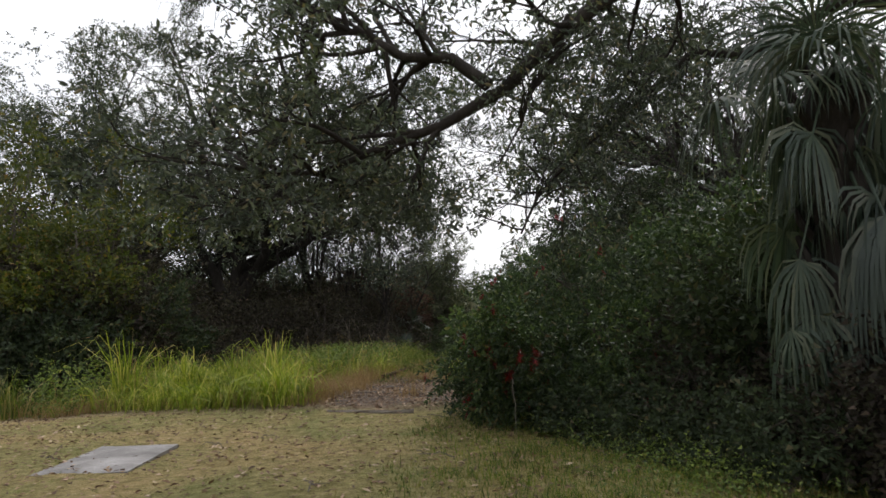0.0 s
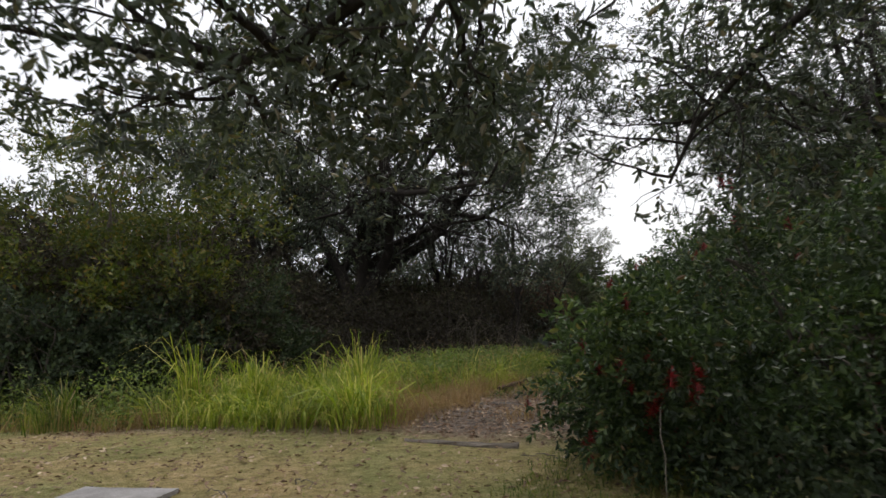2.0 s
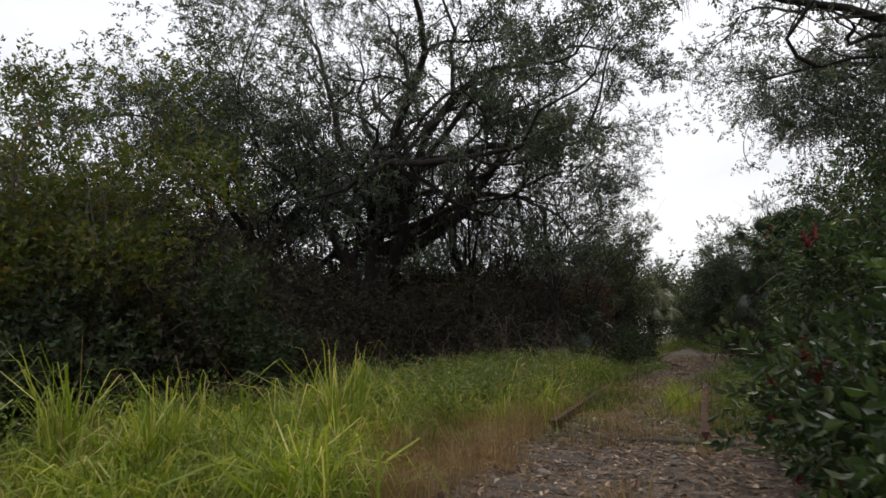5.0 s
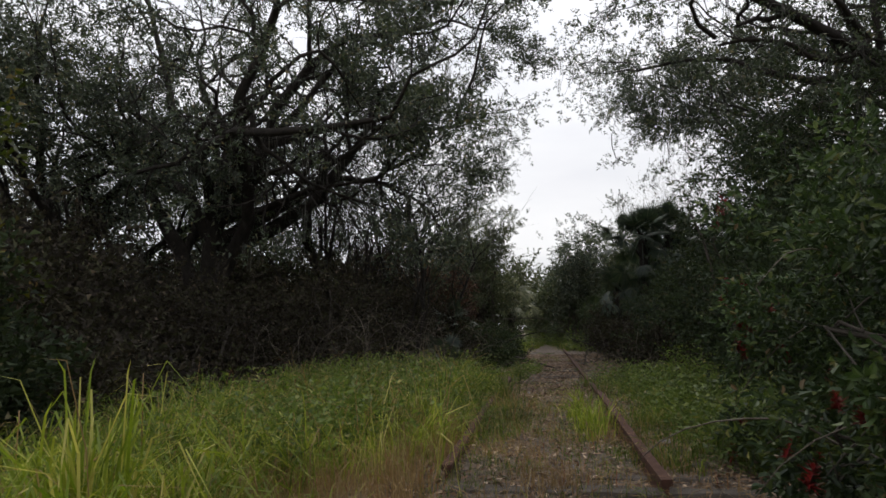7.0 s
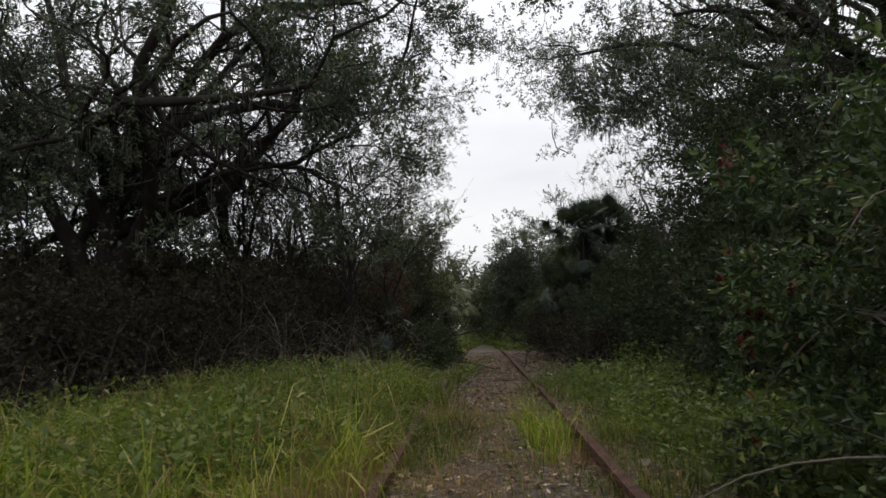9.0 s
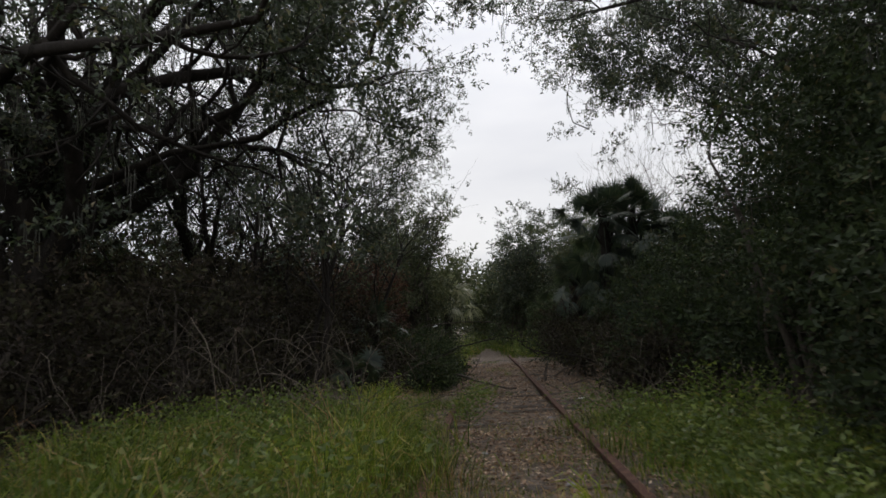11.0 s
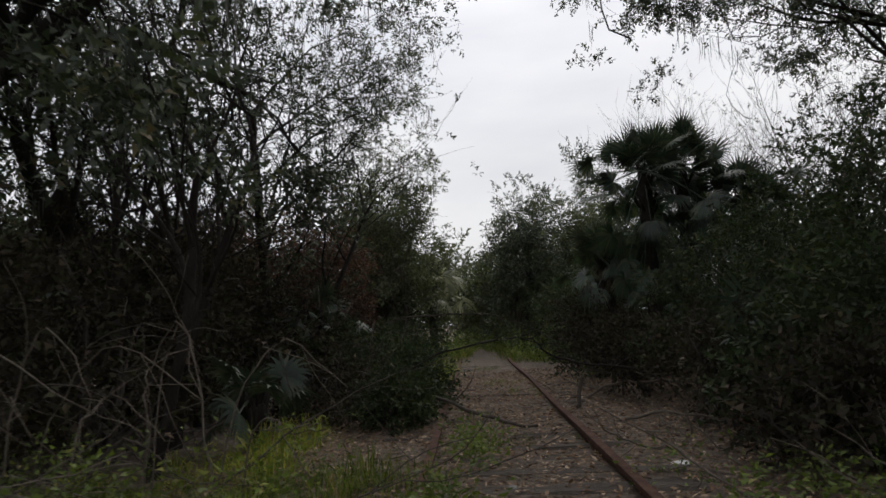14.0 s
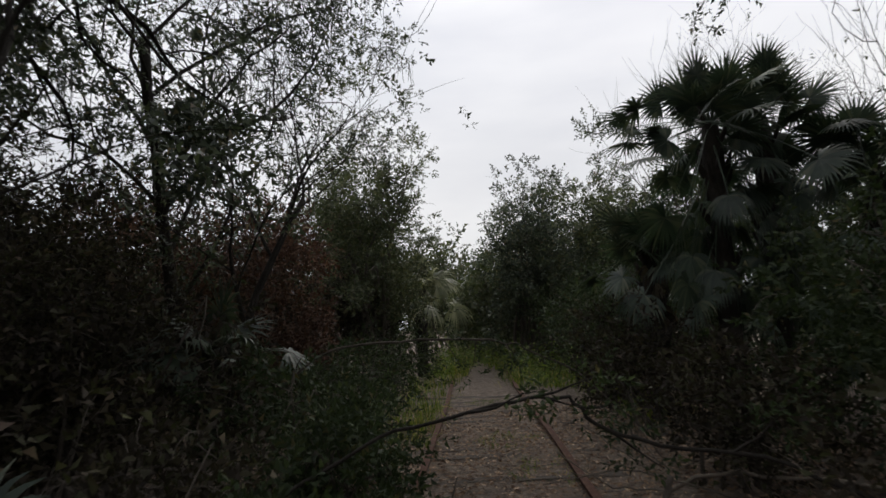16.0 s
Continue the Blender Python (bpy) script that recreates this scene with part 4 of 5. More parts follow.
# ---- shrubs ----
def berry_mesh():
    """A hanging bunch: a thin stalk with a short stem to every berry."""
    octa = np.array([(1, 0, 0), (-1, 0, 0), (0, 1, 0), (0, -1, 0), (0, 0, 1), (0, 0, -1)], float)
    tri = np.array([(0, 2, 4), (2, 1, 4), (1, 3, 4), (3, 0, 4), (2, 0, 5), (1, 2, 5), (3, 1, 5), (0, 3, 5)])
    z = np.linspace(0.14, -0.08, 12)
    V = [np.stack([0.008 * np.sin(9 * z), 0.006 * np.cos(7 * z), z], 1)]
    I = [np.array([(k, k + 1, k + 2) for k in range(10)])]
    for i in range(70):
        c = rng.normal(0, 1, 3) * np.array([0.028, 0.028, 0.045])
        k = int(np.clip(round((0.14 - c[2]) / 0.02), 0, 9))
        I.append(tri + 12 + 6 * i)
        I.append(np.array([(k, k + 1, 12 + 6 * i + 4)]))
        V.append(octa * rng.uniform(0.004, 0.006) + c)
    I = np.concatenate(I)
    return mesh_from("fruit", np.concatenate(V), np.full(len(I), 3), I.ravel(), M_BERRY, True)


berry_shapes = [berry_mesh() for _ in range(4)]


def pepper(at, radii, leaves, clumps, berries, label):
    thing, c = shrub("pepper_bush", at, radii, leaves, 0.06, M_PEPPER_LEAF, label, clumps, 0.16, 0.6, 12, foot=0.75, bare=30, bare_mat=M_DEADWOOD, bare_len=1.3, hollow=0.62, small="oval", aspect=0.48, clear=lambda q: q[:, 0] > 1.12 + 0.35 * np.clip(q[:, 1] - 4.6, 0, 1.4) - 0.5 * np.clip(q[:, 2] - 0.85, 0, 1) * np.clip(5.6 - q[:, 1], 0.2, 1) + 0.15 * wave(q[:, 1], q[:, 2], 2.0))
    out = c - np.array(at) - np.array([0, 0, radii[2] * 0.4])
    face = c[(np.linalg.norm(out / np.array([radii[0], radii[1], radii[2] * 0.62]), axis=1) > 0.75) & (out[:, 0] < 0.6)]
    for i in range(berries):
        q = face[rng.integers(0, len(face))]
        o = unit(q - np.array(at) - np.array([0, 0, radii[2] * 0.4]))
        ob = part("fruit", berry_shapes[i % 4], thing, "hanging bunch of red berries")
        ob.location = q - np.array(at) + o * 0.22 + rng.normal(0, 0.06, 3)
        ob.rotation_euler = (rng.uniform(-0.5, 0.5), rng.uniform(-0.5, 0.5), rng.uniform(0, 6))
        k = rng.uniform(0.45, 0.85)
        ob.scale = (k, k, k)


pepper(on(2.58, 2.37), (1.33, 1.67, 1.72), 46000, 150, 75, "dense green pepper bush with red berry clusters")
pepper(on(2.5, 5.6), (1.75, 2.0, 2.95), 54000, 180, 150, "dense green pepper bush with red berries and bare twigs")
shrub("green_shrub", on(5.1, 3.08), (1.99, 2.59, 3.14), 26000, 0.085, M_PEPPER_LEAF, "tall dark green shrub behind the pepper bush", 170, 0.25)
shrub("green_shrub", on(4.57, 0.35), (1.19, 1.04, 2.03), 18000, 0.09, M_DARK_LEAF, "dark green shrub beneath the palm", 120, 0.22)
# dark-leaved shrubs added where deep shade lies between palm, oak and bush
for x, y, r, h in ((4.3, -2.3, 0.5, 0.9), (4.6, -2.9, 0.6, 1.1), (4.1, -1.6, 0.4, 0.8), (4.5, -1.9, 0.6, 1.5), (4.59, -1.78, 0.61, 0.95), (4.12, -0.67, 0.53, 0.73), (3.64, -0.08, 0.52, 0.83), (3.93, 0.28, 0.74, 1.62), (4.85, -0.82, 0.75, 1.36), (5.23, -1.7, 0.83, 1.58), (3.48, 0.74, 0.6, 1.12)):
    shrub("understory_shrub", on(x, y), (r, r, h), 8000, 0.055, M_THICKET, "dark brownish shrub added to fill the deep shade of the oak", 90, 0.12, 0.7, foot=0.75)
for x, y, r, h in ((-6.37, 5.7, 0.93, 2.93), (-7.81, 5.09, 1.01, 3.81), (-7.33, 7, 1.12, 3.85), (-9.18, 5.9, 1.19, 4.28), (-8.47, 8.27, 1.3, 4.11), (-10.53, 7.18, 1.38, 4.79), (-11.88, 8.64, 1.56, 4.99), (-9.31, 4.09, 0.98, 3.81), (-11.6, 5.5, 1.27, 4.49)):
    # light leaves on top only; the dark shrub within stands for the shaded inside
    shrub("green_shrub", on(x, y), (r, r, h), 5600, 0.10, M_LIGHT_LEAF, "tall light green shrub with yellowing leaves", 11, 0.3, 1.8, aspect=0.46, hollow=0.6, foot=-0.25)
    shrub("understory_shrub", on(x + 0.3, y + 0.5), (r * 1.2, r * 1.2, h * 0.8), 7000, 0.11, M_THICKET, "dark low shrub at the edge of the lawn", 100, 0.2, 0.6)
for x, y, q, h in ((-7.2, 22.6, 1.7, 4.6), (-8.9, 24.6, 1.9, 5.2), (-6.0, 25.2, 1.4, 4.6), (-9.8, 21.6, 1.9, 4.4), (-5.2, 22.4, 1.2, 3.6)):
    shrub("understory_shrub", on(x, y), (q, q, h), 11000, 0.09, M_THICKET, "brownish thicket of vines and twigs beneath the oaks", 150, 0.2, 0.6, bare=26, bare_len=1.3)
# low dark shrubs added over the lawn, for weeds and for canopy shade
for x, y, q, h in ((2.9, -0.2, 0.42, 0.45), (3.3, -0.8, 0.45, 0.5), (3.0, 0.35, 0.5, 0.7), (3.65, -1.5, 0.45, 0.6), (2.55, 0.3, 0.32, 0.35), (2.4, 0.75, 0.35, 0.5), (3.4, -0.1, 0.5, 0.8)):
    shrub("understory_shrub", on(x, y), (q, q, h), 4200, 0.05, M_DARK_LEAF, "low dark green shrub added to darken the foot of the bush", 60, 0.1, 0.7, 6, foot=0.75)
for x, y, r, h in ((-6.1, 4.89, 1, 1.66), (-7.28, 3.38, 0.96, 1.93), (-9.13, 3.88, 1.14, 2.48), (-5.62, 6.82, 1.03, 2.08)):
    shrub("understory_shrub", on(x, y), (r, r, h), 9000, 0.10, M_DARK_LEAF, "dark low shrub at the edge of the lawn", 100, 0.17, 0.7)
left = ((-12.44, 11.46, 2.46, 6.01), (-9.12, 11.92, 2.27, 3.36), (-6.82, 13.4, 1.93, 2.76), (-4.57, 15.62, 1.59, 2.75), (-7.39, 16.09, 1.89, 2.97), (-10.74, 13.77, 2.07, 4.62), (-4.46, 18.95, 1.51, 2.48),
        (-6.28, 21.17, 1.98, 3.06), (-3.79, 22.28, 1.27, 2.26), (-5.82, 25.6, 1.89, 3.05), (-4.82, 30.5, 1.28, 2.98), (-6.55, 31.01, 2.17, 4.83), (-3.78, 34.06, 1.39, 3.06), (-14.61, 10.55, 2.44, 6.34), (-12.97, 20.62, 2.76, 3.98), (-10.01, 23.94, 2.84, 3.88), (-10.04, 32.53, 3.46, 5.75), (-7.29, 35.59, 2.58, 6.21), (-19.26, 14.7, 3.03, 7.51), (-12.21, 28.32, 3.1, 5.68), (-8.6, 29.41, 2.54, 4.79), (-14.89, 25.05, 3.05, 6.11), (-5.94, 8.82, 1.39, 1.55), (-8.4, 8.82, 1.56, 2.48), (-16.66, 20.06, 2.74, 5.38), (-14.21, 14.24, 2.26, 5.01), (-11.74, 17.47, 2.31, 4.37), (-7.82, 26.8, 2.3, 4.69), (-8.62, 20.17, 2.02, 3.83), (-5.55, 23.27, 1.37, 3.54), (-2.04, 17.1, 0.8, 0.79), (-1.56, 18.22, 0.53, 0.67), (-2.19, 20.06, 0.63, 0.84), (-2.29, 22.39, 0.72, 1.14), (-2.32, 24.82, 0.75, 1.23), (-2.27, 27.45, 0.87, 1.34), (-2.32, 30.5, 0.89, 1.46), (-2.15, 34.06, 0.99, 1.55))
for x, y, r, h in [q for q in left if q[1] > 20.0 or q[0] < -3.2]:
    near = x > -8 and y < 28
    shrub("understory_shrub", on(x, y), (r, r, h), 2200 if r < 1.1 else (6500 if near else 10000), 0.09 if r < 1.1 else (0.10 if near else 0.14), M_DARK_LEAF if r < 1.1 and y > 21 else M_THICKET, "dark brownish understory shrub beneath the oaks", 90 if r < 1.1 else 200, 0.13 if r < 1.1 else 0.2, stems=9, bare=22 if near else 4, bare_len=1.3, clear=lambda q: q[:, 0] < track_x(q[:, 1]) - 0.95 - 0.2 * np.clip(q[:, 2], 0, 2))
for x, y, q, h in ((4.6, 14.2, 1.15, 5.4), (5.8, 12.6, 1.4, 5.7), (6.6, 15.6, 1.6, 6.6), (6.9, 19.0, 1.5, 7.0)):
    shrub("vine_draped_tree", on(x, y), (q, q, h), 26000, 0.085, M_DARK_LEAF, "dark green tree draped in vines to the ground", 150, 0.2, 0.8, 12, "tree", hollow=0.4, bare=14)
# the three with y below 2 are added to block skylight behind the palm
right = ((4.91, 10.09, 1.52, 3.35), (4.16, 12.48, 1.34, 3.45), (5.67, 15.07, 1.93, 5.22), (3.9, 10.55, 1.52, 2.8), (3.87, 14.24, 1.45, 4.35), (5.58, 11.92, 1.72, 3.9), (5.39, 18.95, 1.77, 4.56), (5.55, 28.32, 1.94, 4.05), (3.65, 17.47, 1.41, 1.92), (4.09, 21.5, 1.62, 2.75), (6.46, 24.82, 1.87, 3.98), (4.07, 27.89, 1.74, 3.72), (3.7, 29.96, 1.76, 3.53), (4.57, 34.06, 1.98, 3.81), (3.68, 42.71, 2.39, 5.18), (6.04, 21.72, 2.17, 3.54), (6.43, 15.62, 2.29, 4.02), (8.24, 8.27, 2.58, 4.59), (7.08, 4.49, 2.14, 4.12), (5.9, -0.38, 1.2, 2.4), (6.69, 1.13, 1.49, 3.54), (5.45, -2.45, 1.06, 1.86), (2.33, 16.55, 0.71, 1.03), (2.33, 18.84, 0.8, 1.25), (2.16, 21.72, 0.81, 1.31), (2.28, 25.05, 0.94, 1.49), (2.36, 28.32, 0.97, 1.69), (2.39, 32.03, 1.09, 2.18), (2.38, 36.09, 1.19, 2.47))
for x, y, r, h in right:
    shrub("understory_shrub", on(x, y), (r, r, h), 5000 if r < 1.3 else 12500, 0.085, M_DARK_LEAF if h > 1.8 else M_THICKET, "dark green vine-draped shrub beside the track", 90 if r < 1.3 else 200, 0.14 if r < 1.3 else 0.2, stems=8, bare=6, clear=lambda q: q[:, 0] > track_x(q[:, 1]) + 1.75 + 0.3 * wave(q[:, 0], q[:, 1], 1.4))
for x, y, r, h in ((-1.23, 20.84, 0.45, 0.8), (-1.29, 19.4, 0.36, 0.56), (-1.4, 22.39, 0.54, 0.85)):
    shrub("understory_shrub", on(x, y), (r, r, h), 3200, 0.075, M_DARK_LEAF, "low green shrub growing over the rail", 70, 0.10, 0.7, 6)
shrub("vine_thicket", on(-6.6, 27.6), (2.3, 1.8, 5.0), 24000, 0.08, M_BROWN_LEAF, "brown mound of dead vines over the shrubs", 150, 0.24, 0.3, bare=40)
shrub("vine_thicket", on(-4.13, 27.89), (1.16, 1.06, 4.52), 16000, 0.09, M_BROWN_LEAF, "dead brown vines over a small tree", 100, 0.24)
# the woods that close the view at the end of the track
for x, y, r, h in ((-3.09, 57.97, 3.01, 5.97), (1.87, 60, 3.02, 6.18), (6.32, 55.93, 3.41, 6.75), (-7.8, 51.86, 3.61, 6.78), (-12.99, 43.72, 3.99, 6.25), (11.01, 41.69, 3.99, 6.92), (11.52, 30.5, 3.54, 5.64), (-16.57, 32.53, 4.15, 6.57), (-24.1, 25.05, 4.29, 5.99), (-22.38, 11, 3.78, 5.26), (10.34, 18.4, 3.17, 4.83), (-20.95, 26.14, 4.3, 7.54), (-28.08, 18.4, 4.3, 7.96), (-12.05, 26.14, 3.44, 4.87), (-0.82, 51.86, 2.21, 5.28), (0.66, 44.74, 0.9, 3.65)):
    # the paler leaf near the middle puts aerial haze into the colour
    shrub("woodland_shrub", on(x, y), (r, r, h), 6000, 0.30, M_PALE_LEAF if abs(x) < 5 else M_DARK_LEAF, "dark green mass of far woodland foliage", 110, 0.42, stems=8)

# ---- palms ----
palm(on(4.15, -1.2), 2.75, 30, 0.85, 0.72, "cabbage palm with a dense skirt of drooping dark fronds", 0.2, lo=-1.4, hi=1.0, sag=0.8, skirt=40, drop=0.6, segs=28, width=0.024, skirt_mat=M_PALM)
palm(on(3.5, 25.3), 4.35, 46, 1.7, 0.56, "dark green cabbage palm with long-stalked fan leaves", 0.15, skirt=24, lo=-1.2, hi=1.2, group="clump of cabbage palms", sag=0.13, drop=0.4, segs=30, width=0.045, skirt_mat=M_PALM)
palm(on(4.45, 25.8), 4.6, 34, 1.45, 0.54, "tall dark green cabbage palm with spiky fan leaves", 0.15, skirt=20, lo=-1.0, hi=1.35, group="clump of cabbage palms", sag=0.13, drop=0.4, segs=30, width=0.045, skirt_mat=M_PALM)
palm(on(5.6, 25.0), 3.5, 36, 1.4, 0.54, "dark green cabbage palm with a hanging skirt of leaves", 0.15, skirt=14, lo=-0.9, hi=1.3, group="clump of cabbage palms", sag=0.2, drop=0.5, segs=30, width=0.045, skirt_mat=M_PALM)
palm(on(2.75, 26.4), 2.6, 18, 0.9, 0.55, "smaller cabbage palm among shrubs", 0.14, skirt=8, lo=-0.7, hi=1.2, group="clump of cabbage palms", sag=0.14, drop=0.5, segs=30, width=0.045)
palm(on(-1.8, 36.8), 2.8, 20, 1.5, 0.85, "yellowing low palm beside the far track", 0.16, M_PALM_YELLOW, lo=-0.5, hi=1.3, sag=0.5, segs=24, width=0.07)
palm(on(-3.14, 23.16), 1.44, 12, 0.9, 0.55, "small dark palm in the thicket", 0.12, lo=-0.6, hi=1.2, sag=0.3, segs=24)
palm(on(-2.75, 18.5), 0.55, 11, 0.8, 0.4, "small drooping palmetto in the thicket", 0.08, lo=-0.6, hi=1.2, sag=0.35, segs=22)
palm(on(2.75, 18.5), 0.8, 13, 0.85, 0.5, "small green palmetto beside the track", 0.10, lo=-0.3, hi=1.2, sag=0.4, segs=22)

# ---- grass and weeds ----
def clumped(n, x0, x1, y0, y1, clusters, r, keep=None):
    """Places gathered in uneven clusters."""
    c = scatter(clusters, x0, x1, y0, y1, keep)
    return c[rng.integers(0, len(c), n)] + rng.normal(0, r, (n, 2)) * rng.uniform(0.4, 1.4, (n, 1))


TG = "tall bright yellow-green grass with bent seed stalks"
tufts = clumped(760, -4.1, -1.2, 2.6, 5.6, 40, 0.15, lambda x, y: x < -1.2 - 0.15 * (y - 2.5))
grass_patch("tall_grass", tufts, 14, 0.68, 0.015, M_GRASS, TG, 0.85, 0.08, 0.75)
tufts = clumped(90, -4.1, -1.9, 2.8, 4.6, 14, 0.10)
grass_patch("tall_grass", tufts, 22, 1.1, 0.016, M_GRASS, TG, 0.45, 0.05, 0.9)
tufts = scatter(700, -4.6, -0.7, 2.8, 11.0, lambda x, y: (x < -1.5 + 0.1 * (y - 3)) & (wave(x, y, 1.3, 1.0) > -0.3))
grass_patch("tall_grass", tufts, 12, 0.6, 0.009, M_GRASS, TG, 0.7, 0.1, 0.6)
tufts = clumped(260, -5.0, -1.1, 6.0, 13.5, 60, 0.2)
grass_patch("tall_grass", tufts, 12, 0.75, 0.008, M_GRASS, TG, 0.8, 0.09, 0.7)
tufts = scatter(460, -5.0, -1.0, 3.0, 13.5)
grass_patch("straw_stalks", tufts, 3, 1.15, 0.007, M_DRY_GRASS, "tall bent straw-coloured grass stalks", 0.9, 0.05, 0.7)
tufts = scatter(260, -0.95, -0.25, 8.0, 10.6, lambda x, y: x < -0.3 - 0.1 * wave(x, y, 3.0))
grass_patch("green_grass", tufts, 9, 0.32, 0.007, M_GREEN_GRASS, "grass growing over the sunken rail", 0.8, 0.07, 0.6, True)
tufts = scatter(1100, -2.4, -0.85, 2.8, 9.5)
grass_patch("dry_grass", tufts, 16, 0.5, 0.005, M_DRY_GRASS, "thin dry brown and reddish grass", 0.5, 0.07, 0.4, True)
tufts = scatter(2600, -4.5, 0.9, 2.5, 12.0, lambda x, y: (x < -0.75) & ((y < 5.2) | (y > 7.8) | (x < -1.5)) | (y > 3.0) & (np.abs(x) < 0.9) & (wave(x, y, 2.0, 2.0) > 0.35))
grass_patch("dry_grass", tufts, 9, 0.46, 0.006, M_DRY_GRASS, "thin dry brown and reddish grass", 0.6, 0.08, 0.4, True)
tufts = clumped(2300, -6.0, -0.9, 6.0, 13.0, 170, 0.17, lambda x, y: (x < -1.7 + 0.7 * (y > 8)) & (x > -7.5 + 0.28 * y))
grass_patch("green_grass", tufts, 12, 0.8, 0.008, M_GREEN_GRASS, "rank green grass and weeds beside the track", 0.8, 0.1, 0.7)
tufts = clumped(300, -5.0, -1.5, 4.6, 11.5, 44, 0.16)
grass_patch("tall_grass", tufts, 16, 0.85, 0.010, M_GRASS, TG, 0.95, 0.06, 0.8)
tufts = scatter(1000, -6.0, -0.4, 6.0, 16.5, lambda x, y: (x < -0.85 + 0.35 * wave(x, y, 1.5) + 0.25 * (y > 8)) & ((y > 7.6) | (x < -1.6)) & (wave(x, y, 1.2, 3.0) > -0.6) & (x > -7.5 + 0.28 * y) & (y < 13.4 + 0.5 * wave(x, y, 2.0)))
grass_patch("green_grass", tufts, 11, 0.85, 0.009, M_GREEN_GRASS, "rank green grass and weeds beside the track", 0.7, 0.1, 0.6)
xy = clumped(1500, -7.0, -0.9, 5.5, 14.0, 70, 0.2, lambda x, y: (wave(x, y, 1.1, 6.0) > -0.35) & (x < -1.0 + 0.4 * wave(x, y, 1.5)) & (x > -8.0 + 0.28 * y) & (y < 14.0))
weed_patch("weeds", xy, 0.68, 12, 0.065, M_GREEN_WEED, "leafy green weeds among the grass")
tufts = scatter(1500, 1.1, 3.8, 6.5, 14.0, lambda x, y: (wave(x, y, 1.2, 1.0) > -0.35) & (x > 1.35 + 0.3 * wave(x, y, 1.6)))
grass_patch("green_grass", tufts, 12, 0.36, 0.008, M_GREEN_GRASS, "short green grass on the verge", 0.7, 0.1, 0.6, True)
xy = scatter(1300, 1.25, 3.2, 6.0, 12.5, lambda x, y: wave(x, y, 1.7, 4.0) > -0.3)
weed_patch("weeds", xy, 0.5, 10, 0.065, M_GREEN_WEED, "leafy green weeds on the verge")
xy = scatter(1700, 1.2, 4.0, 6.5, 17.0, lambda x, y: (rng.uniform(0, 4, len(x)) > y - 12.0) & (wave(x, y, 1.4, 2.0) > -0.4))
weed_patch("weeds", xy, 0.4, 9, 0.055, M_GREEN_WEED, "leafy green weeds on the verge")
tufts = clumped(420, -3.4, -0.95, 13.2, 16.8, 60, 0.14)
grass_patch("green_grass", tufts, 11, 0.34, 0.008, M_GREEN_GRASS, "short green grass beside the rail", 0.8, 0.08, 0.6, True)
tufts = scatter(380, -0.75, 0.95, 5.6, 11.5, lambda x, y: wave(x, y, 1.6, 0.4) > -0.25)
grass_patch("green_grass", tufts, 9, 0.22, 0.006, M_GREEN_GRASS, "thin grass growing between the rails", 0.8, 0.08, 0.6, True)
tufts = scatter(170, -0.7, 1.3, 5.4, 10.5, lambda x, y: wave(x, y, 1.4, 3.4) > -0.1)
grass_patch("dry_grass", tufts, 8, 0.36, 0.006, M_DRY_GRASS, "thin dry brown and reddish grass", 0.7, 0.08, 0.4, True)
tufts = clumped(520, 0.85, 2.0, 6.8, 14.5, 60, 0.16, lambda x, y: x > 0.9)
grass_patch("green_grass", tufts, 12, 0.42, 0.009, M_GREEN_GRASS, "green grass along the rail", 0.8, 0.09, 0.6, True)
xy = clumped(420, 0.95, 2.3, 10.5, 16.5, 40, 0.16, lambda x, y: x > 1.05)
weed_patch("weeds", xy, 0.34, 10, 0.05, M_GREEN_WEED, "leafy green weeds along the rail")
xy = clumped(1800, -4.6, -0.95, 11.0, 15.6, 90, 0.2, lambda x, y: x < -1.55)
weed_patch("weeds", xy, 0.62, 12, 0.05, M_GREEN_WEED, "leafy green weeds among the grass")
tufts = scatter(60, -3.2, -1.1, 8.6, 11.4)
grass_patch("straw_stalks", tufts, 3, 1.25, 0.008, M_DRY_GRASS, "tall bent straw-coloured grass stalks", 1.1, 0.05, 0.7)
# the far track, grown over
tufts = scatter(1300, -1.6, 3.2, 25.0, 46.0, lambda x, y: ((x < -0.9) | (x > 2.2) | (np.abs(x - track_x(y)) > 0.8 - 0.05 * (y - 31)) & (y > 31)) & (wave(x, y, 1.1) > -0.5))
grass_patch("green_grass", tufts, 10, 0.7, 0.016, M_GREEN_GRASS, "rank grass growing over the far track", 0.7, 0.14, 0.6, True)
xy = scatter(1500, -1.4, 3.6, 30.0, 50.0, lambda x, y: (wave(x, y, 1.1, 1.0) > -0.3 - 0.02 * (y - 30)) & ((y > 38) | (np.abs(x - track_x(y)) > 0.9)))
weed_patch("weeds", xy, 0.9, 9, 0.10, M_GREEN_WEED, "leafy weeds growing over the far track")
tufts = scatter(900, -0.7, 0.75, 6.0, 30.0, lambda x, y: wave(x, y, 1.3, 5.0) > 0.35 - 0.3 * ((y > 8.5) & (y < 13)))
grass_patch("green_grass", tufts, 10, 0.16, 0.006, M_GREEN_GRASS, "sparse short grass between the ties", 0.8, 0.06, 0.6, True)
tufts = np.array([(0.42, 8.3), (0.5, 8.6), (0.36, 8.9), (0.52, 9.1), (0.3, 9.4), (0.45, 9.8), (0.4, 10.4)])
grass_patch("grass_tuft", tufts, 44, 0.5, 0.009, M_GRASS, "yellow-green grass tuft between the rails", 0.7, 0.07, 0.6)
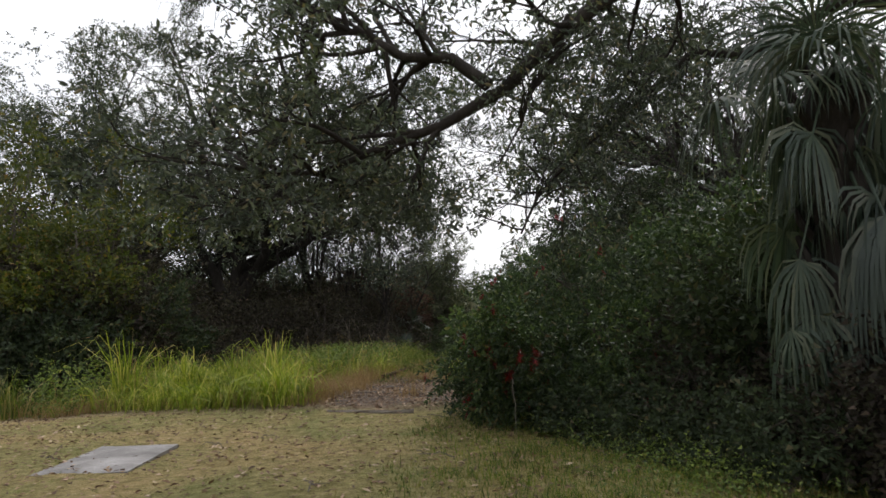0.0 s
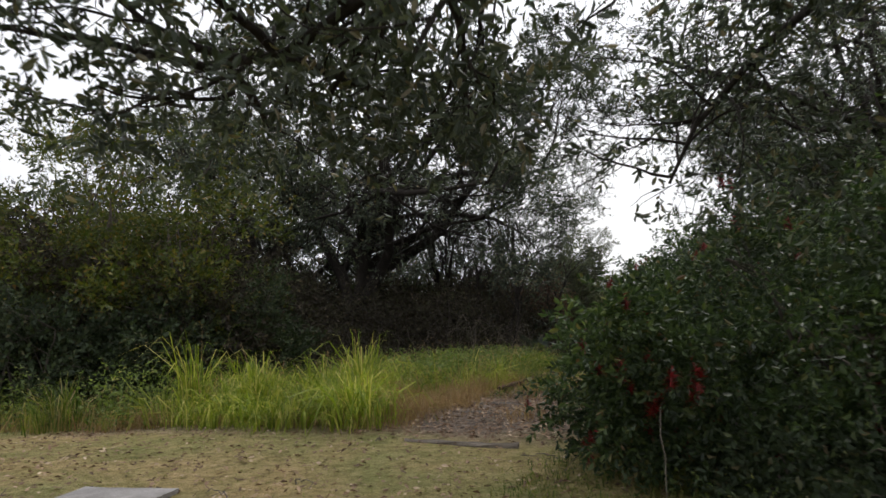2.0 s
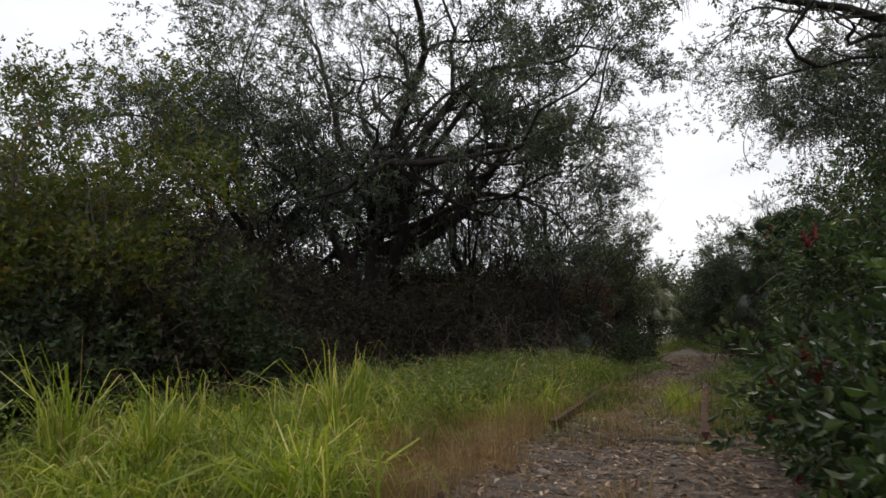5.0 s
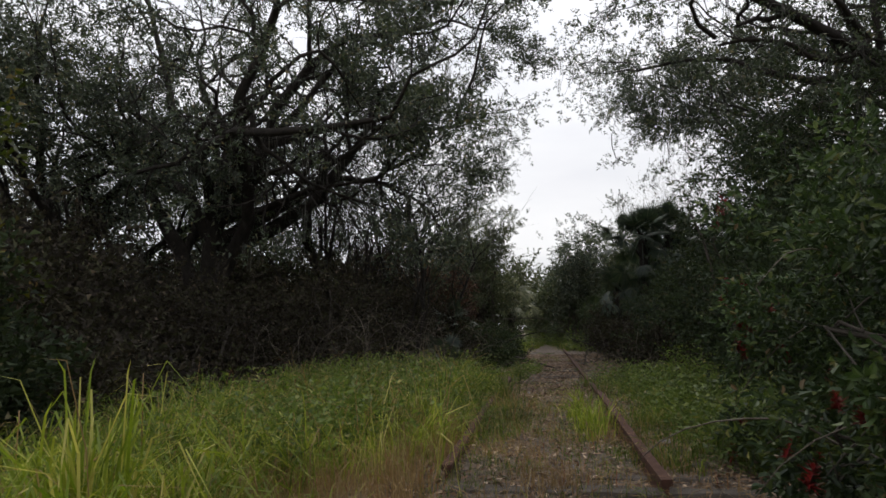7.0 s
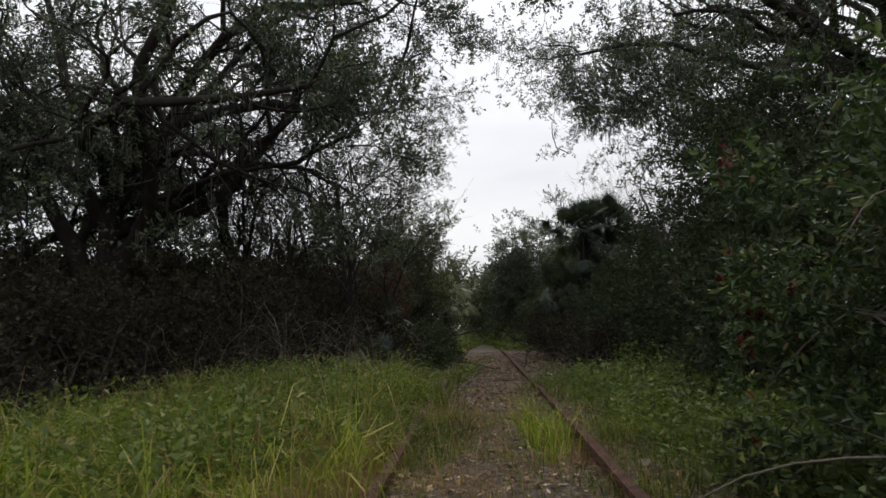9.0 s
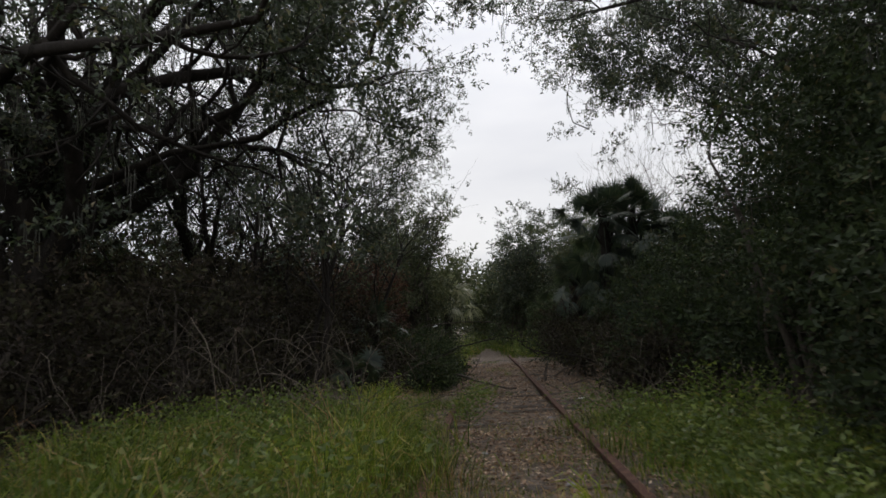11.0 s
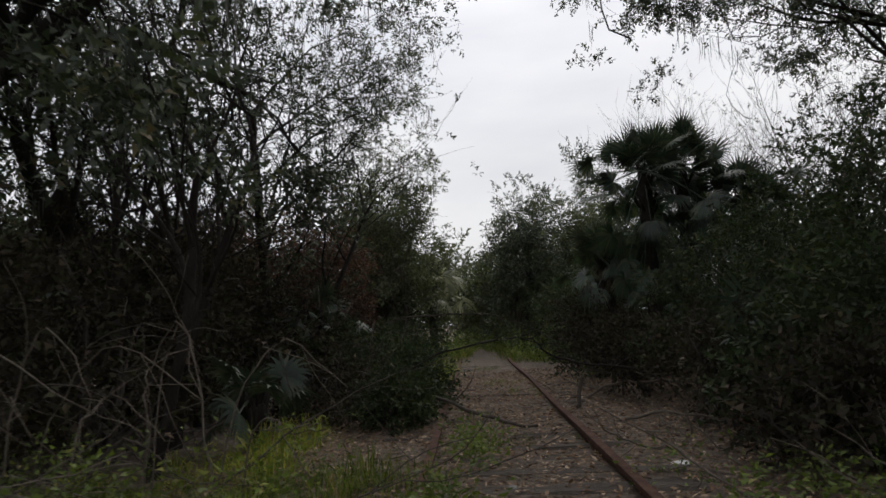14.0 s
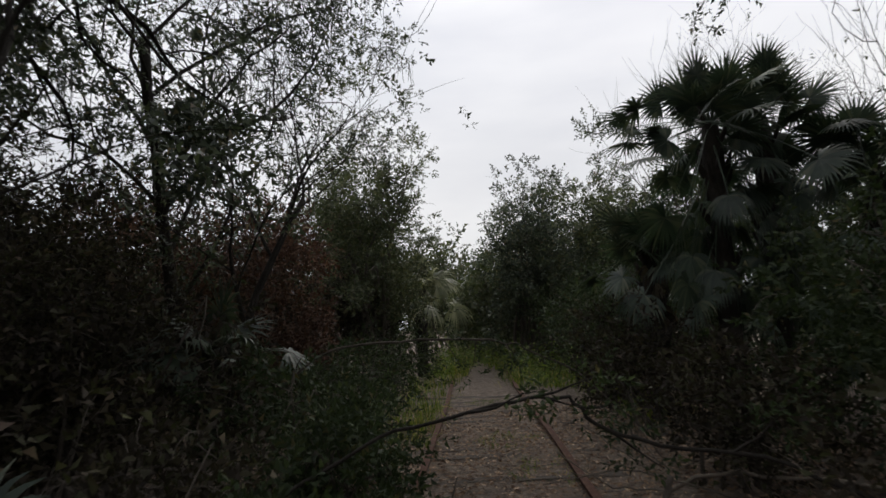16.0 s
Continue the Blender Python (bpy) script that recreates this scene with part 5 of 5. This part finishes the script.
tufts = np.array([(-1.9, 15.2), (-2.2, 15.5), (-1.7, 15.6), (-2.4, 15.1), (-1.35, 16.1), (-1.2, 16.5), (-2.0, 15.9), (-0.9, 24.4), (-1.2, 24.9), (-1.5, 24.6), (-1.0, 25.4)])
grass_patch("grass_tuft", tufts, 60, 0.55, 0.009, M_GREEN_GRASS, "green grass tuft beside the rail", 0.7, 0.09, 0.6)
tufts = np.array([(-2.4, 17.8), (-2.7, 17.5), (-2.1, 18.2), (-2.9, 17.0), (-2.2, 17.2), (-3.2, 17.6), (-2.5, 18.3), (-3.5, 16.6), (-2.0, 16.6)])
grass_patch("grass_tuft", tufts, 70, 0.5, 0.010, M_GRASS, "green grass tuft in the litter", 0.6, 0.12, 0.6)
spots = np.array([(-0.3, 16.9), (-0.42, 17.2), (-0.25, 17.5), (-0.5, 17.7), (-0.3, 18.0)])
weed_patch("weeds", np.repeat(spots, 12, 0) + rng.normal(0, 0.1, (60, 2)), 0.3, 9, 0.06, M_GREEN_WEED, "leafy green weeds between the rails")
# the lawn
tufts = scatter(5200, -4.0, 3.0, -3.5, 2.5)
grass_patch("lawn_grass", tufts, 4, 0.055, 0.005, M_GREEN_GRASS, "short mown lawn grass", 0.8, 0.06, 0.4, True)
tufts = scatter(6000, 0.8, 5.0, -5.0, 1.8, lambda x, y: rng.uniform(-0.9, 0.9, len(x)) < x - 2.0 + 0.12 * (y + 5) + 0.5 * wave(x, y))
grass_patch("lawn_grass", tufts, 8, 0.15, 0.006, M_GREEN_GRASS, "fresh green grass in the shade of the bush", 0.8, 0.07, 0.5, True)
xy = scatter(2600, 1.6, 4.0, -2.6, 1.6, lambda x, y: (x < 3.1 - 0.2 * (y + 1)) & (rng.uniform(-0.6, 0.6, len(x)) < x - 2.6 + 0.3 * (y + 1.5) + 0.5 * wave(x, y, 1.5)))
weed_patch("weeds", xy, 0.28, 10, 0.028, M_GREEN_WEED, "leafy green weeds at the foot of the bush")
xy = clumped(900, -9.0, -4.4, 2.4, 6.0, 40, 0.2)
weed_patch("weeds", xy, 0.75, 12, 0.06, M_GREEN_WEED, "leafy green weeds at the edge of the lawn")
tufts = clumped(420, -7.5, -3.8, 2.3, 4.2, 50, 0.15)
grass_patch("dry_grass", tufts, 9, 0.5, 0.006, M_DRY_GRASS, "thin dry brown and reddish grass", 0.7, 0.08, 0.4, True)
tufts = clumped(240, -8.0, -4.4, 2.3, 5.0, 34, 0.16)
grass_patch("green_grass", tufts, 16, 0.7, 0.012, M_GREEN_GRASS, "rank green grass at the edge of the lawn", 0.6, 0.1, 0.6)
# fallen leaves
LL = "small brown fallen oak leaves"
litter("leaf_litter", scatter(9000, -5.0, 4.0, -5.5, 2.6), 0.055, M_LITTER, LL)
litter("leaf_litter", scatter(20000, -1.5, 2.6, 2.4, 14.0), 0.055, M_LITTER, LL)
litter("leaf_litter", scatter(40000, -3.0, 4.5, 12.0, 28.0), 0.056, M_LITTER, LL)
litter("straw_litter", scatter(9000, -2.6, 3.6, 10.0, 26.0), 0.13, M_LITTER, "pale dry straw and twigs on the ground", 0.02, 0.03)
litter("straw_litter", scatter(3500, -1.3, 2.0, 2.4, 10.0), 0.09, M_LITTER, "pale dry straw and twigs on the ground", 0.02, 0.03)


# ---- the slab on the lawn ----
def slab():
    """A cast concrete lid, chipped at its edges, flush with the grass."""
    bm = bmesh.new()
    bmesh.ops.create_cube(bm, size=1.0)
    bmesh.ops.scale(bm, vec=(0.70, 1.36, 0.09), verts=bm.verts)
    bmesh.ops.subdivide_edges(bm, edges=bm.edges, cuts=9, use_grid_fill=True)
    for v in bm.verts:
        n = noise.noise(v.co * 6.0)
        if max(abs(v.co.x) / 0.35, abs(v.co.y) / 0.68) > 0.98:
            v.co.xy *= 1 + 0.018 * n
        v.co.z += 0.006 * n - (0.012 if max(abs(v.co.x) / 0.35, abs(v.co.y) / 0.68) > 0.98 else 0)
    me = bpy.data.meshes.new("concrete_slab")
    bm.to_mesh(me)
    bm.free()
    me.materials.append(M_CONCRETE)
    ob = new("concrete_slab", me)
    ob.matrix_world = pose(-1.61, -0.6, gz(-1.61, -0.6) - 0.018, 0, 0, 13)
    tagged(ob, "worn pale grey concrete slab set in the lawn", "slab")


slab()

# ---- small things ----
def lump(name, at, size, mat, label, category):
    bm = bmesh.new()
    bmesh.ops.create_icosphere(bm, subdivisions=2, radius=0.5)
    for v in bm.verts:
        v.co *= 1 + 0.35 * noise.noise(v.co * 2.3 + Vector(at))
        v.co = Vector((v.co.x * size[0], v.co.y * size[1], v.co.z * size[2]))
    me = bpy.data.meshes.new(name)
    bm.to_mesh(me)
    bm.free()
    me.materials.append(mat)
    ob = new(name, me)
    ob.location = at
    tagged(ob, label, category)


lump("stone", (1.08, 8.05, gz(1.08, 8.05) + 0.02), (0.13, 0.09, 0.07), M_CONCRETE, "small pale stone on the verge", "stone")
for x, y, s in ((0.35, 11.2, 0.07), (-0.3, 12.6, 0.06), (0.55, 14.6, 0.08), (1.3, 13.4, 0.07), (-0.1, 16.2, 0.06), (0.2, 6.9, 0.06), (0.5, 5.2, 0.05), (-0.4, 4.4, 0.06)):
    lump("stone", (x, y, gz(x, y) + 0.01), (s * 1.3, s, s * 0.7), M_CONCRETE, "small grey stone among the litter", "stone")
M_SCRAP = rough_mat("white_plastic", [(0.3, (0.55, 0.55, 0.54)), (0.7, (0.75, 0.75, 0.74))], 8, 60, 0.2, 0.5)
lump("plastic_scrap", (1.28, 16.84, gz(1.28, 16.84) + 0.015), (0.16, 0.10, 0.04), M_SCRAP, "crumpled white plastic scrap on the litter", "litter")

# ---- dead wood ----
stick("fallen_branch", [(-1.9, 20.0, 0.1), (-1.2, 20.1, 0.55), (-0.73, 20.15, 0.74), (-0.25, 20.2, 0.85), (0.2, 20.5, 0.88), (0.5, 20.7, 0.87), (0.66, 20.7, 0.66), (1.1, 20.6, 0.5), (1.8, 20.5, 0.42), (2.5, 20.3, 0.1), (2.9, 20.2, -0.12)], 0.012, 0.016, M_BARK, "thin bent fallen branch arching over the track", 9, leaves=500, leaf_m=M_DARK_LEAF, sub=0.45)
stick("fallen_branch", [(-3.2, 22.9, 0.1), (-1.9, 23.0, 1.22), (-1.0, 23.0, 1.3), (-0.1, 23.0, 1.28), (0.27, 23.0, 1.2), (0.9, 23.0, 0.9), (1.7, 23.0, 0.1)], 0.016, 0.008, M_TWIG, "thin fallen branch leaning across the track", 8, leaves=400, leaf_m=M_DARK_LEAF, sub=0.45)
stick("fallen_branch", [(-3.0, 21.4, 0.05), (-2.4, 21.2, 0.17), (-1.25, 20.6, 0.2), (-0.4, 19.2, 0.1), (-0.05, 18.95, 0.0), (0.35, 18.9, -0.06)], 0.03, 0.016, M_TWIG, "grey fallen branch across the rail", 8, sub=0.5)
stick("fallen_branch", [(1.3, 21.6, -0.1), (1.7, 21.2, 0.16), (2.2, 20.6, 0.22), (2.8, 20.0, 0.18), (3.3, 19.5, -0.1)], 0.02, 0.008, M_DEADWOOD, "bleached fallen branch in the brush", 8, sub=0.5)
stick("fallen_branch", [(1.25, 19.2, -0.1), (1.7, 18.6, 0.1), (2.1, 18.0, 0.05), (2.6, 17.4, -0.1)], 0.018, 0.007, M_DEADWOOD, "bleached fallen branch in the brush", 7, sub=0.5)
reseed(5, 1)
spots = rng.uniform(0, 1, (34, 4))
for u, w, a, n in spots:
    x, y, a, n = 1.3 + 2.0 * u, 12.0 + 13.0 * w, 6.28 * a, 0.6 + n
    z = gz(x, y)
    stick("dead_stick", [(x, y, z + 0.02), (x + 0.5 * n * math.cos(a), y + 0.5 * n * math.sin(a), z + rng.uniform(0.05, 0.35)), (x + n * math.cos(a), y + n * math.sin(a), z + rng.uniform(0.02, 0.6))], 0.010, 0.004, M_DEADWOOD, "dry bleached stick in the brush", 4)
reseed(5, 2)
spots = rng.uniform(0, 1, (40, 4))
for u, w, a, n in spots:
    x, y, a, n = -5.8 + 3.6 * u, 12.5 + 11.5 * w, 6.28 * a, 0.8 + 1.2 * n
    z = gz(x, y)
    stick("dead_stick", [(x, y, z + 0.02), (x + 0.5 * n * math.cos(a), y + 0.5 * n * math.sin(a), z + rng.uniform(0.1, 0.7)), (x + n * math.cos(a), y + n * math.sin(a), z + rng.uniform(0.1, 0.8))], 0.010, 0.004, M_TWIG, "bare grey stick in the thicket", 6, sub=0.9)
reseed(5, 6)
spots = rng.uniform(0, 1, (34, 5))
for u, w, a, n, k in spots:
    x, y, n = 1.75 + 1.5 * u, 17.2 + 8.0 * w, 0.5 + 0.8 * n
    z = gz(x, y)
    dx, dy = n * (0.3 - a), n * (k - 0.75)
    stick("dead_stick", [(x, y, z), (x + 0.5 * dx, y + 0.5 * dy, z + 0.35 * n * k + 0.1), (x + dx, y + dy, z + 0.45 * n * k + 0.05)], 0.008, 0.003, M_DEADWOOD, "dry bleached stick in the brush", 3, sub=0.4)
weed_patch("weeds", clumped(170, 1.9, 3.0, 12.6, 15.0, 9, 0.14), 0.7, 11, 0.07, M_GREEN_WEED, "leafy green weeds beside the brush")
reseed(5, 4)
spots = rng.uniform(0, 1, (36, 4))
for u, w, a, n in spots:
    x, y, a, n = -0.9 + 2.6 * u, 3.0 + 19.0 * w, 6.28 * a, 0.12 + 0.3 * n
    z = gz(x, y) + 0.02
    stick("dead_stick", [(x, y, z), (x + 0.5 * n * math.cos(a), y + 0.5 * n * math.sin(a), z + 0.02), (x + n * math.cos(a + 0.3), y + n * math.sin(a + 0.3), z + 0.01)], 0.006, 0.003, M_DEADWOOD, "short dry stick lying on the litter", 1, sub=0.15)
spots = rng.uniform(0, 1, (14, 4))
for u, w, a, n in spots:
    x, y, a, n = -2.5 + 5.0 * u, -3.5 + 5.5 * w, 6.28 * a, 0.1 + 0.25 * n
    z = gz(x, y) + 0.015
    stick("dead_stick", [(x, y, z), (x + 0.5 * n * math.cos(a), y + 0.5 * n * math.sin(a), z + 0.015), (x + n * math.cos(a + 0.3), y + n * math.sin(a + 0.3), z + 0.005)], 0.005, 0.003, M_DEADWOOD, "short dry stick lying on the lawn", 1, sub=0.12)
reseed(5, 3)
spots = rng.uniform(0, 1, (46, 5))
for u, w, a, n, k in spots:
    x, y = -6.0 + 4.2 * u, 12.8 + 3.6 * w
    dx, dy, h, z = (a - 0.35) * 2.4, (k - 0.5) * 1.0, 0.5 + 1.1 * n, gz(x, y)
    stick("dead_stick", [(x, y, z), (x + 0.25 * dx, y + 0.25 * dy, z + 0.75 * h), (x + 0.55 * dx, y + 0.55 * dy, z + h), (x + dx, y + dy, z + 0.65 * h)], 0.008, 0.004, M_DEADWOOD, "bare arching dead twig in the thicket", 3, sub=0.7)
tufts = np.array([(-0.5, 15.0), (-0.62, 15.3), (-0.45, 15.5), (-0.6, 15.7)])
weed_patch("weeds", np.repeat(tufts, 14, 0) + rng.normal(0, 0.09, (56, 2)), 0.35, 9, 0.06, M_GREEN_WEED, "leafy green weeds beside the rail")
stick("old_stake", [(1.04, 20.4, gz(1.04, 20.4) - 0.1), (1.06, 20.4, 0.1), (1.12, 20.4, 0.33)], 0.03, 0.022, M_TIE, "short dark wooden stake beside the rail", 0, "stake")
